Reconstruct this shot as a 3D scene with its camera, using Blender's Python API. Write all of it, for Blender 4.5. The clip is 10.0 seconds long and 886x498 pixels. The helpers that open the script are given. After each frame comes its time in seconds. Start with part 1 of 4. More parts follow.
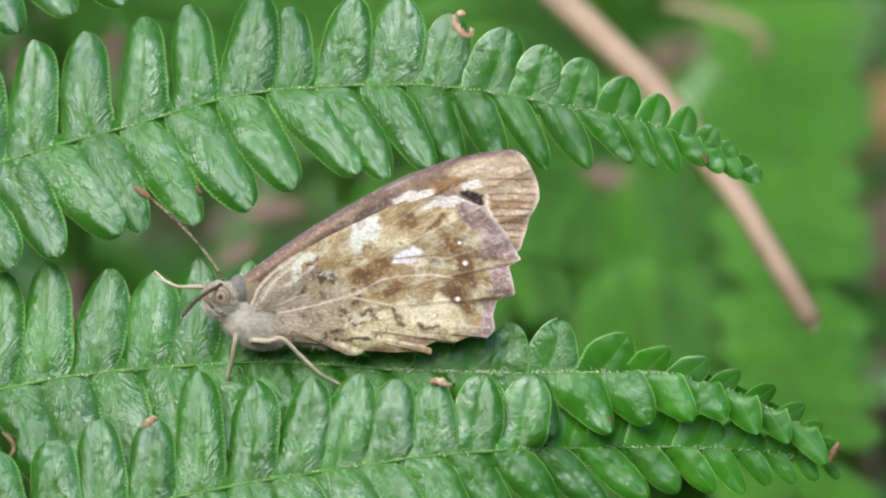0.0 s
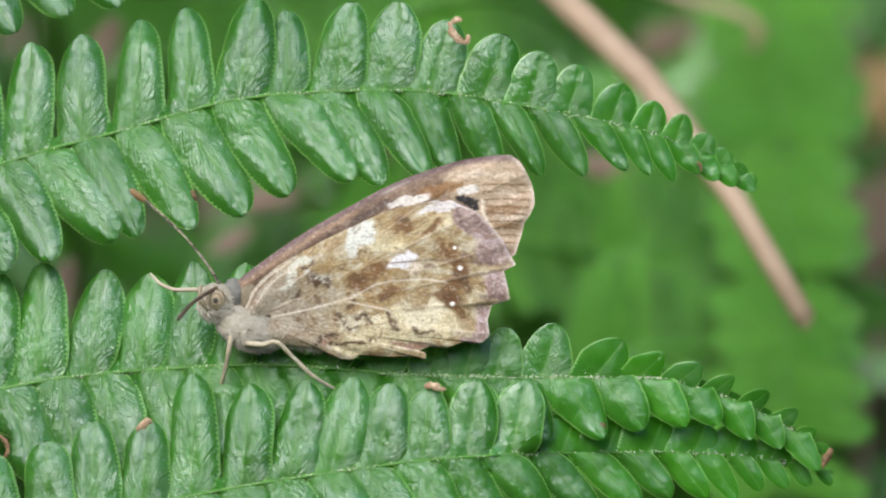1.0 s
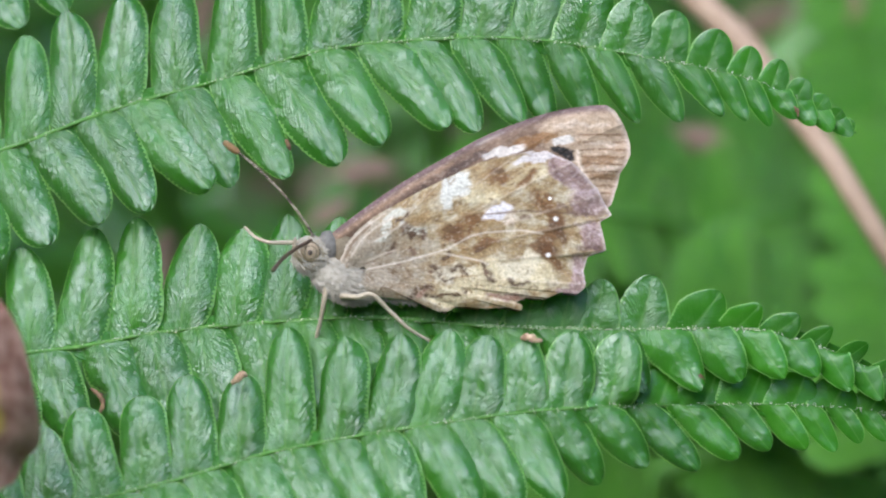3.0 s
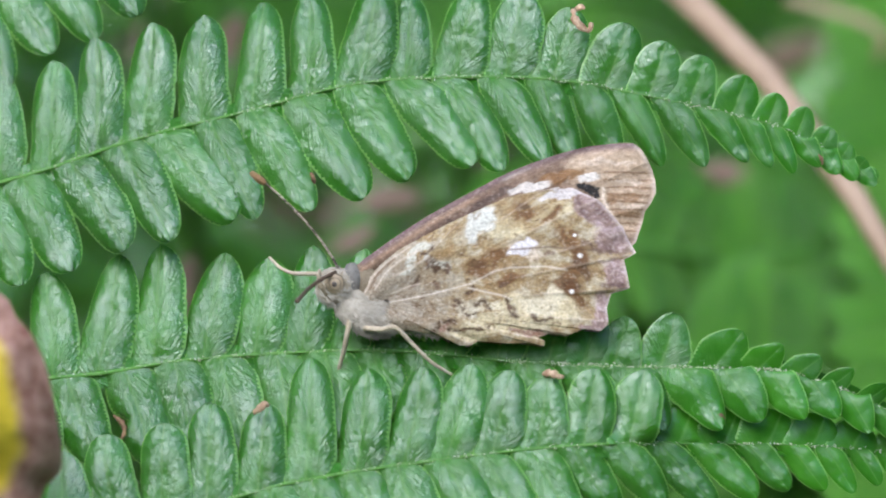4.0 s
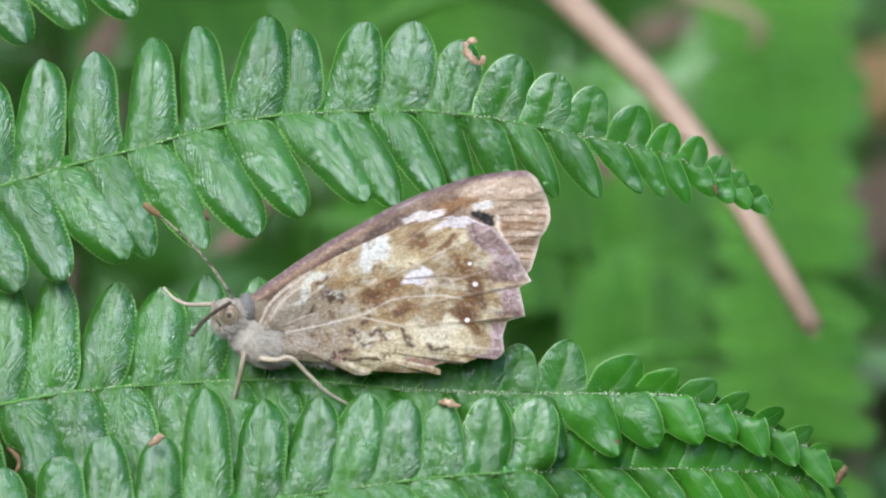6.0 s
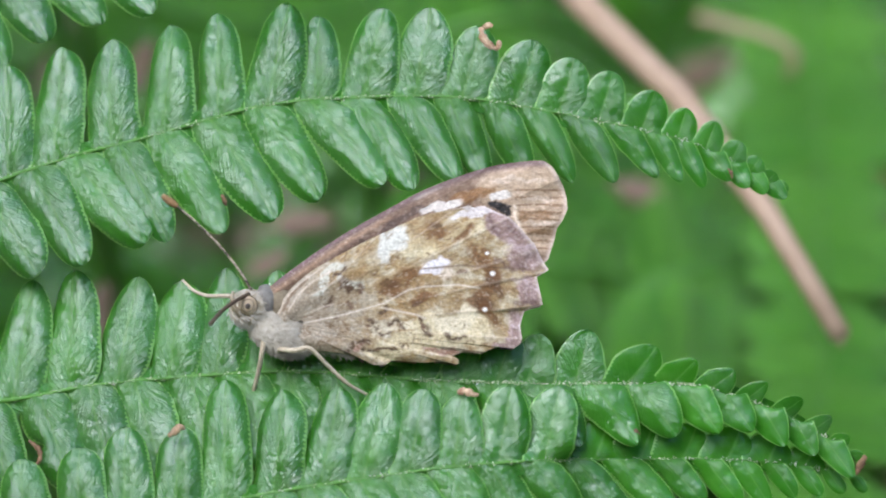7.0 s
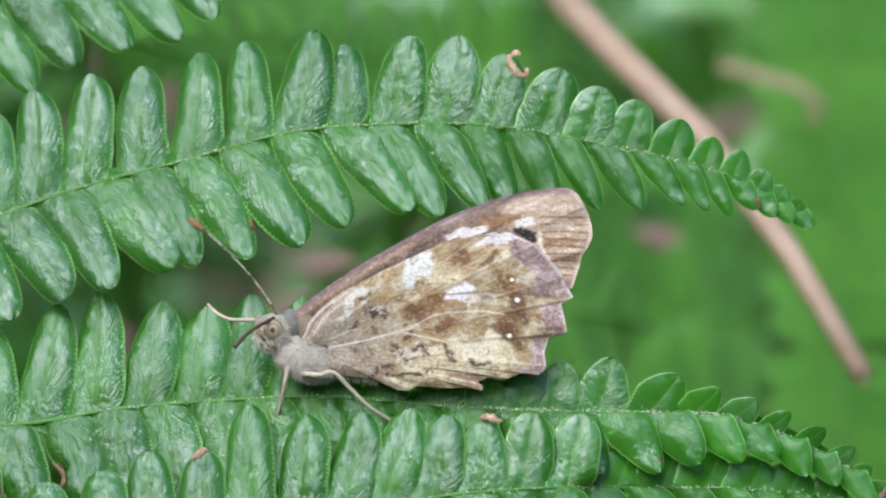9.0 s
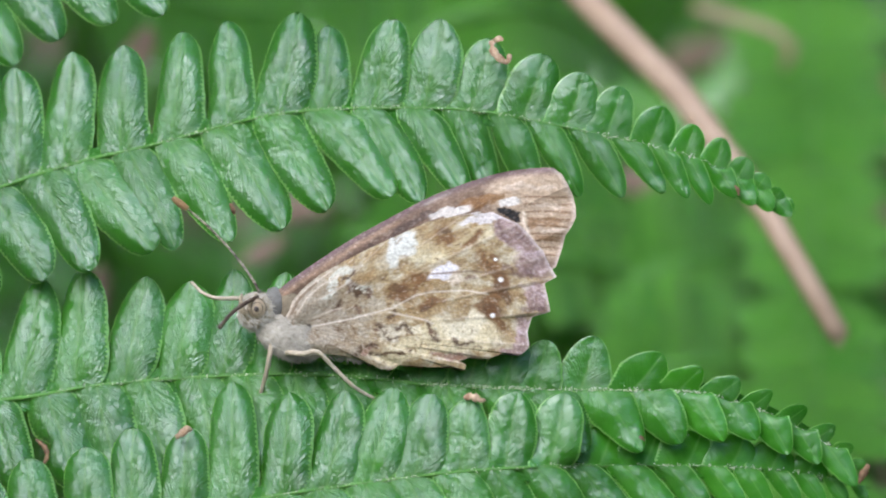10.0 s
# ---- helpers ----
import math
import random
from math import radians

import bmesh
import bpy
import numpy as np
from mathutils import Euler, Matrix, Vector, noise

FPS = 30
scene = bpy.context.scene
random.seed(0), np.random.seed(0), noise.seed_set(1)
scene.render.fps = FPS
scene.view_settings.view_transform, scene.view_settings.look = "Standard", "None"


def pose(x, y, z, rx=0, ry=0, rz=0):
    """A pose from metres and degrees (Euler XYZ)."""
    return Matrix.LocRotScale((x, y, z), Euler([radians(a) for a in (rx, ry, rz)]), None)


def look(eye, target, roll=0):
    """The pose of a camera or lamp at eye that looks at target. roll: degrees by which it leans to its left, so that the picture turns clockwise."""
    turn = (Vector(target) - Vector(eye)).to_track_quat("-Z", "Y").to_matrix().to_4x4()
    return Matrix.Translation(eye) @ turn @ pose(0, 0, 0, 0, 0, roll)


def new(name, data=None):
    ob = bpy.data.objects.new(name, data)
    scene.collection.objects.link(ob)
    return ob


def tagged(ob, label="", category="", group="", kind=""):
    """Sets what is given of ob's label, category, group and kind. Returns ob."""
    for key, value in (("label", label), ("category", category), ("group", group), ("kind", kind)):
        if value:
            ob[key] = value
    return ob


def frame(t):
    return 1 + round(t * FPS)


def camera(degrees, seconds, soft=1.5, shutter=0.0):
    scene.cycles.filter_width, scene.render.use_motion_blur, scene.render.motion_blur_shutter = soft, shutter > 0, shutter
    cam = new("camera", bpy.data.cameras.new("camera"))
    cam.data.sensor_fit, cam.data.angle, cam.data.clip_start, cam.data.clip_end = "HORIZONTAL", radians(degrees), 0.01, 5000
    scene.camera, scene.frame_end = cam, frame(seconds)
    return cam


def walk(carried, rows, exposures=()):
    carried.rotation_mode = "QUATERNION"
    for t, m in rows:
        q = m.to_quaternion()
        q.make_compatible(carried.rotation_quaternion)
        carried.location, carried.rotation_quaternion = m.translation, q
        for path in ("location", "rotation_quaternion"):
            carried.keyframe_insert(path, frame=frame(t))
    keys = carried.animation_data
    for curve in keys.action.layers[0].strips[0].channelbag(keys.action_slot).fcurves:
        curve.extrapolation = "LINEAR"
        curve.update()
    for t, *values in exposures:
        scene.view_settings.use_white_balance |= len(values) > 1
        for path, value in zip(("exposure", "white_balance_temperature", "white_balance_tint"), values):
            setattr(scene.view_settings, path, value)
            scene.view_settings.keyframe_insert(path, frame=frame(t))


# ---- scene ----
# Plan: everything near the butterfly is laid out on a plan grid (p to the right, q down,
# d millimetres towards the viewer), which leans back from the upright by TILT.
MM = 0.001
STAND = 371.0                     # mm from the butterfly to the first stand of the lens
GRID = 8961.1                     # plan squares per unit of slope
TILT = radians(40)
ORIGIN = Vector((0, 0, 0.26))
LEAN = Matrix.Translation(ORIGIN) @ Matrix(((1, 0, 0, 0), (0, math.sin(TILT), -math.cos(TILT), 0), (0, math.cos(TILT), math.sin(TILT), 0), (0, 0, 0, 1)))


def flat(p, q, d=0.0):
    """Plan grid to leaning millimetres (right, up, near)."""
    s = (STAND - d) / GRID
    return Vector(((p - 784) * s, (441 - q) * s, d))


def at(p, q, d=0.0):
    return LEAN @ (flat(p, q, d) * MM)


def stand(x, y, z, a, b, c):
    """A pose of the lens: shift in mm from the first stand, turn as a rotation vector in degrees."""
    v = Vector((radians(a), radians(b), radians(c)))
    turn = Matrix.Rotation(v.length, 4, v.normalized()) if v.length > 1e-9 else Matrix.Identity(4)
    return LEAN @ Matrix.Translation(Vector((x, y, STAND + z)) * MM) @ turn


# ---- camera ----
cam = camera(10.0, 10.0, soft=1.9)
cam.data.dof.use_dof = True
cam.data.dof.focus_distance = 0.3735
cam.data.dof.aperture_fstop = 27
CAMROWS = (
    (0, -0.08, -0.08, -0.13, 0.012, -0.011, -0.002),
    (0.5, -0.89, 3.31, 0.26, -0.707, -0.081, 0.432),
    (1, -0.6, 5.03, 0.37, -0.724, -0.144, 0.413),
    (1.5, 0.45, 13.73, -0.17, -2.127, 0.288, 2.325),
    (2, 1.76, 2.08, -1.48, -0.833, 0.799, 0.627),
    (2.5, -0.3, -0.02, -1.15, -0.803, 1.069, 0.586),
    (3, 0.4, -1.59, -1.61, -0.255, 1.087, 0.054),
    (3.2, -0.03, -0.54, -1.41, 0.112, 1.385, 0.538),
    (4.3, -0.11, -0.2, -0.55, -0.158, 1.214, 1.258),
    (4.5, 0.09, -0.35, -2.19, -0.178, 0.963, 0.142),
    (5, 0.43, -1.64, -0.51, 0.452, 1.587, 1.542),
    (5.5, -8.27, -10.03, -0.93, 1.596, -0.39, -0.216),
    (6, -5.15, 10.66, -1.84, -1.429, -0.673, 0.721),
    (6.2, 0.1, -0.2, -1.08, 0.314, 0.057, 0.424),
    (7.3, 0.44, -0.67, 0.13, 0.143, 0.409, 0.357),
    (7.5, -1.6, 2.26, 0.23, -0.121, 0.473, 0.585),
    (8, -1.46, 2.58, 0.62, -0.023, -0.39, 1.319),
    (8.5, -4.58, -9.58, 0.65, 1.502, -0.897, 0.717),
    (9, -0.36, -6.6, 0.55, 1.429, 0.534, 0.821),
    (9.5, -1.26, 0.63, 6.99, 0.445, 0.103, 1.741),
    (10, -3.78, 4.62, 1.2, -0.538, -0.166, 1.087),
)
EXPOSURES = ((0, 2.08, 6900, 5), (1.7, 2.08, 6900, 5), (2.5, 2.08, 6300, 9), (10, 2.08, 6300, 9))
walk(cam, [(r[0], stand(*r[1:])) for r in CAMROWS], EXPOSURES)

# ---- light ----
world = bpy.data.worlds.new("sky")
scene.world = world
world.use_nodes = True
wn = world.node_tree.nodes
sky = wn.new("ShaderNodeTexSky")
sky.sky_type, sky.sun_disc = "NISHITA", False
sky.sun_elevation, sky.sun_rotation = radians(67), radians(-120)
world.node_tree.links.new(sky.outputs[0], wn["Background"].inputs[0])
wn["Background"].inputs[1].default_value = 0.15
sun = new("sun", bpy.data.lights.new("sun", "SUN"))
sun.data.energy, sun.data.angle, sun.data.color = 1.05, radians(50), (0.985, 0.98, 0.985)
sun.matrix_world = look((-0.65, -0.38, 2.0), (0, 0, 0.26))


# ---- materials ----
def material(name, rough=0.5, spec=0.5):
    m = bpy.data.materials.new(name)
    m.use_nodes = True
    b = m.node_tree.nodes["Principled BSDF"]
    b.inputs["Roughness"].default_value = rough
    b.inputs["Specular IOR Level"].default_value = spec
    return m, m.node_tree.nodes, m.node_tree.links, b


def maths(m, op, a, b=None, c=None):
    n = m.node_tree.nodes.new("ShaderNodeMath")
    n.operation = op
    for i, v in enumerate((a, b, c)):
        if v is None:
            continue
        if isinstance(v, (int, float)):
            n.inputs[i].default_value = v
        else:
            m.node_tree.links.new(v, n.inputs[i])
    return n.outputs[0]


def noise_of(m, coord, scale, detail=3.0, rough=0.5):
    n = m.node_tree.nodes.new("ShaderNodeTexNoise")
    n.inputs["Scale"].default_value, n.inputs["Detail"].default_value, n.inputs["Roughness"].default_value = scale, detail, rough
    if coord is not None:
        m.node_tree.links.new(coord, n.inputs["Vector"])
    return n.outputs["Fac"]


def ramp(m, fac, stops):
    n = m.node_tree.nodes.new("ShaderNodeValToRGB")
    e = n.color_ramp.elements
    for i, (p, c) in enumerate(stops):
        el = e[i] if i < 2 else e.new(p)
        el.position, el.color = p, (*c, 1)
    m.node_tree.links.new(fac, n.inputs[0])
    return n.outputs[0]


def blend(m, fac, a, b, kind="MIX"):
    n = m.node_tree.nodes.new("ShaderNodeMix")
    n.data_type, n.blend_type = "RGBA", kind
    for s, v in ((0, fac), (6, a), (7, b)):
        if isinstance(v, (int, float)):
            n.inputs[s].default_value = v
        elif isinstance(v, tuple):
            n.inputs[s].default_value = (*v, 1)
        else:
            m.node_tree.links.new(v, n.inputs[s])
    return n.outputs[2]


def bump(m, bsdf, height, strength, distance):
    n = m.node_tree.nodes.new("ShaderNodeBump")
    n.inputs["Strength"].default_value, n.inputs["Distance"].default_value = strength, distance
    m.node_tree.links.new(height, n.inputs["Height"])
    m.node_tree.links.new(n.outputs[0], bsdf.inputs["Normal"])


def see_through(m, bsdf, colour, share):
    """A thin leaf lets part of the light through."""
    nt = m.node_tree
    tr, mix = nt.nodes.new("ShaderNodeBsdfTranslucent"), nt.nodes.new("ShaderNodeMixShader")
    nt.links.new(colour, tr.inputs[0])
    mix.inputs[0].default_value = share
    nt.links.new(bsdf.outputs[0], mix.inputs[1])
    nt.links.new(tr.outputs[0], mix.inputs[2])
    nt.links.new(mix.outputs[0], nt.nodes["Material Output"].inputs[0])


def leaf_material(name, dark, light, margin, rough=0.42, spec=0.55, veins=31.0, share=0.18, coat=0.0, grain=1.0):
    """Waxy leaflet: fine forked side veins at a slant to the midrib, blistered blade, pale beaded margin."""
    m, n, l, b = material(name, rough, spec)
    uv = n.new("ShaderNodeUVMap").outputs[0]
    sep = n.new("ShaderNodeSeparateXYZ")
    l.new(uv, sep.inputs[0])
    geo = n.new("ShaderNodeTexCoord").outputs["Object"]
    across = maths(m, "ABSOLUTE", maths(m, "MULTIPLY_ADD", sep.outputs[0], 2.0, -1.0))
    along = sep.outputs[1]
    rnd = n.new("ShaderNodeObjectInfo").outputs["Random"]
    wob = noise_of(m, geo, 1500.0, 2.0)
    slow = noise_of(m, geo, 420.0, 2.0)
    bow = maths(m, "POWER", across, 0.75)
    phase = maths(m, "MULTIPLY_ADD", along, veins, maths(m, "MULTIPLY", bow, -15.0))
    phase = maths(m, "ADD", phase, maths(m, "MULTIPLY_ADD", wob, 1.3, maths(m, "MULTIPLY_ADD", slow, 4.5, maths(m, "MULTIPLY", rnd, 9.0))))
    comb = n.new("ShaderNodeCombineXYZ")
    l.new(phase, comb.inputs[0])
    l.new(maths(m, "MULTIPLY_ADD", across, 1.6, maths(m, "MULTIPLY", rnd, 40.0)), comb.inputs[1])
    l.new(maths(m, "MULTIPLY", maths(m, "SIGN", maths(m, "SUBTRACT", sep.outputs[0], 0.5)), 7.0), comb.inputs[2])
    ridge = noise_of(m, comb.outputs[0], 1.0, 2.0, 0.5)
    patch = noise_of(m, geo, 800.0, 3.0, 0.6)
    strong = maths(m, "MULTIPLY", maths(m, "SUBTRACT", 1.3, along), maths(m, "MINIMUM", maths(m, "MAXIMUM", maths(m, "MULTIPLY_ADD", patch, 3.0, -0.8), 0.25), 1.0))
    ridge = maths(m, "MULTIPLY", ridge, strong)
    mid = maths(m, "SUBTRACT", 1.0, maths(m, "MINIMUM", maths(m, "MULTIPLY", across, 11.0), 1.0))
    fine = noise_of(m, geo, 5200.0, 4.0, 0.6)
    lumps = noise_of(m, geo, 1400.0, 3.0, 0.55)
    big = noise_of(m, geo, 260.0, 3.0)
    tone = maths(m, "ADD", maths(m, "MULTIPLY", big, 0.75), maths(m, "MULTIPLY_ADD", rnd, 0.4, maths(m, "MULTIPLY", fine, 0.25)))
    col = ramp(m, maths(m, "SUBTRACT", tone, 0.25), ((0.1, dark), (0.85, light)))
    col = blend(m, maths(m, "MULTIPLY", ridge, 0.22), col, margin)
    bead = maths(m, "MULTIPLY", maths(m, "SINE", maths(m, "MULTIPLY", along, 150.0)), 0.03)
    rim = maths(m, "GREATER_THAN", maths(m, "ADD", maths(m, "ADD", across, bead), maths(m, "MULTIPLY", fine, 0.05)), 0.955)
    col = blend(m, maths(m, "MULTIPLY", rim, 0.8), col, margin)
    col = blend(m, maths(m, "MULTIPLY", mid, 0.22), col, margin)
    l.new(col, b.inputs["Base Color"])
    l.new(maths(m, "MULTIPLY_ADD", fine, 0.3, rough - 0.15), b.inputs["Roughness"])
    height = maths(m, "ADD", maths(m, "MULTIPLY", ridge, 2.0), maths(m, "MULTIPLY_ADD", fine, 0.6, maths(m, "MULTIPLY_ADD", mid, 0.05, maths(m, "MULTIPLY", lumps, 0.8))))
    bump(m, b, height, 1.0, 0.00013 * grain)
    l.new(b.inputs["Normal"].links[0].from_socket, b.inputs["Coat Normal"])
    bump(m, b, height, 0.6, 0.00007 * grain)
    b.inputs["Coat IOR"].default_value = 2.2
    b.inputs["Coat Weight"].default_value = coat
    l.new(maths(m, "MULTIPLY_ADD", lumps, 0.3, 0.05), b.inputs["Coat Roughness"])
    see_through(m, b, blend(m, 1.0, col, (1.25, 1.15, 0.5), "MULTIPLY"), share)
    return m


def plain(name, stops, scale, rough=0.6, spec=0.4, strength=0.4, distance=0.0002, detail=4.0, through_share=0.0):
    m, n, l, b = material(name, rough, spec)
    geo = n.new("ShaderNodeTexCoord").outputs["Object"]
    f = noise_of(m, geo, scale, detail, 0.6)
    g = noise_of(m, geo, scale * 7, 3.0, 0.6)
    col = ramp(m, maths(m, "MULTIPLY_ADD", g, 0.4, maths(m, "MULTIPLY", f, 0.6)), stops)
    l.new(col, b.inputs["Base Color"])
    bump(m, b, maths(m, "ADD", f, g), strength, distance)
    if through_share:
        see_through(m, b, col, through_share)
    return m


FERN = leaf_material("fern_leaf", (0.016, 0.122, 0.005), (0.046, 0.232, 0.011), (0.27, 0.55, 0.14), 0.5, 0.15, coat=1.0, share=0.36)
# Paler copy of the fern leaf: background haze and brightness put into its colour.
FERN_FAR = leaf_material("fern_leaf_far_lightened", (0.050, 0.215, 0.014), (0.140, 0.39, 0.038), (0.13, 0.35, 0.03), 0.5, 0.5, share=0.38, coat=0.8)
# Tipward fern leaf copies: brighter light set in colour, sheen cut by coat.
FERN_TIP = leaf_material("fern_leaf_tip_lit", (0.020, 0.150, 0.005), (0.055, 0.275, 0.010), (0.27, 0.55, 0.14), 0.5, 0.15, coat=0.42, share=0.38, grain=0.35)
FERN_MID = leaf_material("fern_leaf_mid_lit", (0.018, 0.136, 0.005), (0.050, 0.253, 0.010), (0.27, 0.55, 0.14), 0.5, 0.15, coat=0.72, share=0.37, grain=0.65)
RACHIS = plain("fern_rachis", ((0.35, (0.04, 0.16, 0.012)), (0.65, (0.10, 0.25, 0.035))), 1500, 0.5, 0.45)
WITHERED = plain("withered_leaf", ((0.38, (0.20, 0.09, 0.04)), (0.62, (0.58, 0.43, 0.29))), 1800, 0.7, 0.3)
CHAFF = plain("pale_chaff", ((0.3, (0.45, 0.52, 0.30)), (0.7, (0.80, 0.84, 0.62))), 3000, 0.6, 0.4)
BROWNED = plain("browned_leaf", ((0.38, (0.05, 0.025, 0.012)), (0.62, (0.28, 0.17, 0.09))), 2000, 0.7, 0.3)
STALK = plain("dead_stalk", ((0.3, (0.28, 0.18, 0.12)), (0.5, (0.34, 0.235, 0.16)), (0.75, (0.42, 0.30, 0.215))), 260, 0.6, 0.4)
SOIL = plain("leaf_litter_ground", ((0.25, (0.035, 0.025, 0.018)), (0.5, (0.13, 0.095, 0.07)), (0.75, (0.27, 0.205, 0.16))), 22, 0.9, 0.2, 0.8, 0.01)
THICKET = plain("thicket", ((0.3, (0.012, 0.03, 0.01)), (0.5, (0.03, 0.075, 0.02)), (0.75, (0.07, 0.14, 0.04))), 3.0, 0.8, 0.3, 1.0, 0.1, 6.0)
LITTER = plain("pale_dead_leaf", ((0.3, (0.17, 0.11, 0.075)), (0.7, (0.31, 0.22, 0.16))), 120, 0.8, 0.25, through_share=0.15)
ORANGE = plain("orange_dead_leaf", ((0.3, (0.50, 0.27, 0.11)), (0.7, (0.68, 0.45, 0.25))), 60, 0.7, 0.3, through_share=0.2)


def painted(name, rough, strength, sheen=0.0):
    """Colour laid on the mesh as its pattern, with the grain of scales."""
    m, n, l, b = material(name, rough, 0.3)
    a = n.new("ShaderNodeVertexColor")
    a.layer_name = "pattern"
    geo = n.new("ShaderNodeTexCoord").outputs["Object"]
    f, g = noise_of(m, geo, 4500, 4.0, 0.7), noise_of(m, geo, 1300, 4.0, 0.65)
    grain = maths(m, "MULTIPLY_ADD", f, 1.1, maths(m, "MULTIPLY_ADD", g, 0.7, 0.03))
    l.new(blend(m, 1.0, a.outputs[0], grain, "MULTIPLY"), b.inputs["Base Color"])
    b.inputs["Sheen Weight"].default_value = sheen
    bump(m, b, maths(m, "ADD", f, g), strength, 0.0001)
    return m


WING = painted("wing_scales", 0.62, 0.8, 0.04)
FUR = plain("grey_fur", ((0.3, (0.32, 0.285, 0.225)), (0.7, (0.54, 0.495, 0.415))), 2500, 0.9, 0.2)
BODY = plain("body_scales", ((0.35, (0.20, 0.15, 0.09)), (0.65, (0.52, 0.44, 0.31))), 2600, 0.8, 0.25, 0.7)
SLATE = plain("slate_scales", ((0.3, (0.11, 0.10, 0.085)), (0.7, (0.24, 0.225, 0.20))), 2500, 0.7, 0.3)
COLLAR = plain("dark_collar", ((0.3, (0.10, 0.075, 0.045)), (0.7, (0.26, 0.21, 0.14))), 2500, 0.7, 0.3)
EYE = plain("compound_eye", ((0.3, (0.24, 0.17, 0.10)), (0.7, (0.42, 0.33, 0.22))), 5000, 0.3, 0.6)
DARK = plain("dark_pupil", ((0.3, (0.03, 0.02, 0.015)), (0.7, (0.07, 0.05, 0.035))), 4000, 0.3, 0.6)
LEG = plain("leg", ((0.35, (0.34, 0.27, 0.18)), (0.65, (0.62, 0.53, 0.39))), 2500, 0.6, 0.4)
ANTENNA = plain("antenna", ((0.44, (0.06, 0.045, 0.03)), (0.54, (0.55, 0.48, 0.33))), 2400, 0.6, 0.3)
CLUB = plain("antenna_club", ((0.3, (0.2, 0.10, 0.04)), (0.7, (0.42, 0.26, 0.13))), 2500, 0.6, 0.3)
FEELER = plain("dark_antenna", ((0.3, (0.04, 0.025, 0.02)), (0.7, (0.14, 0.09, 0.06))), 2500, 0.6, 0.3)


# ---- mesh tools ----
def thing(name, where, label, category, group="", kind=""):
    ob = new(name)
    ob.empty_display_size = 0.01
    ob.matrix_world = LEAN.to_quaternion().to_matrix().to_4x4()
    ob.matrix_basis = Matrix.Translation(where) @ LEAN.to_quaternion().to_matrix().to_4x4()
    return tagged(ob, label, category, group, kind)


def mesh(name, verts, faces, mat, uvs=None, colours=None, smooth=True):
    me = bpy.data.meshes.new(name)
    me.from_pydata([tuple(v) for v in verts], [], faces)
    me.polygons.foreach_set("use_smooth", [smooth] * len(me.polygons))
    if uvs is not None:
        layer = me.uv_layers.new(name="UVMap")
        idx = np.zeros(len(me.loops), int)
        me.loops.foreach_get("vertex_index", idx)
        layer.data.foreach_set("uv", np.asarray(uvs, float)[idx].ravel())
    if colours is not None:
        at_ = me.color_attributes.new("pattern", "FLOAT_COLOR", "POINT")
        at_.data.foreach_set("color", np.c_[np.asarray(colours, float), np.ones(len(colours))].ravel())
    me.materials.append(mat)
    me.update()
    return me


def part(name, me, parent, label=""):
    ob = new(name, me)
    ob.parent = parent
    return tagged(ob, label) if label else ob


def inside(ob, v):
    """A world point in the space of a thing that is not turned any further."""
    return ob.matrix_basis.inverted() @ v


def spline(points, n):
    """n+1 points of a smooth curve through the given ones, evenly spread."""
    p = [Vector(q) for q in points]
    p = [p[0] * 2 - p[1]] + p + [p[-1] * 2 - p[-2]]
    fine = []
    for i in range(1, len(p) - 2):
        for j in range(12):
            t = j / 12
            a, b, c, d = p[i - 1], p[i], p[i + 1], p[i + 2]
            fine.append(0.5 * (2 * b + (c - a) * t + (2 * a - 5 * b + 4 * c - d) * t * t + (3 * b - a - 3 * c + d) * t ** 3))
    fine.append(p[-2])
    far = [0.0]
    for a, b in zip(fine, fine[1:]):
        far.append(far[-1] + (b - a).length)
    out = []
    arr = np.array([tuple(v) for v in fine])
    for s in np.linspace(0, far[-1], n + 1):
        out.append(Vector([float(np.interp(s, far, arr[:, k])) for k in range(3)]))
    return out


def tube(points, radii, sides=8, knots=0.0, seed=0):
    """Verts and faces of a round, tapered, capped tube."""
    rng = random.Random(seed)
    verts, faces, m = [], [], len(points)
    ref = Vector((0.13, 0.31, 0.94))
    for i, p in enumerate(points):
        a = (points[min(i + 1, m - 1)] - points[max(i - 1, 0)]).normalized()
        x = a.cross(ref).normalized()
        y = a.cross(x)
        r = radii(i / (m - 1)) * (1 + knots * rng.uniform(-1, 1))
        for k in range(sides):
            g = 2 * math.pi * k / sides
            verts.append(p + (x * math.cos(g) + y * math.sin(g)) * r)
    for i in range(m - 1):
        for k in range(sides):
            faces.append((i * sides + k, i * sides + (k + 1) % sides, (i + 1) * sides + (k + 1) % sides, (i + 1) * sides + k))
    faces.append(tuple(range(sides))[::-1])
    faces.append(tuple((m - 1) * sides + k for k in range(sides)))
    return verts, faces


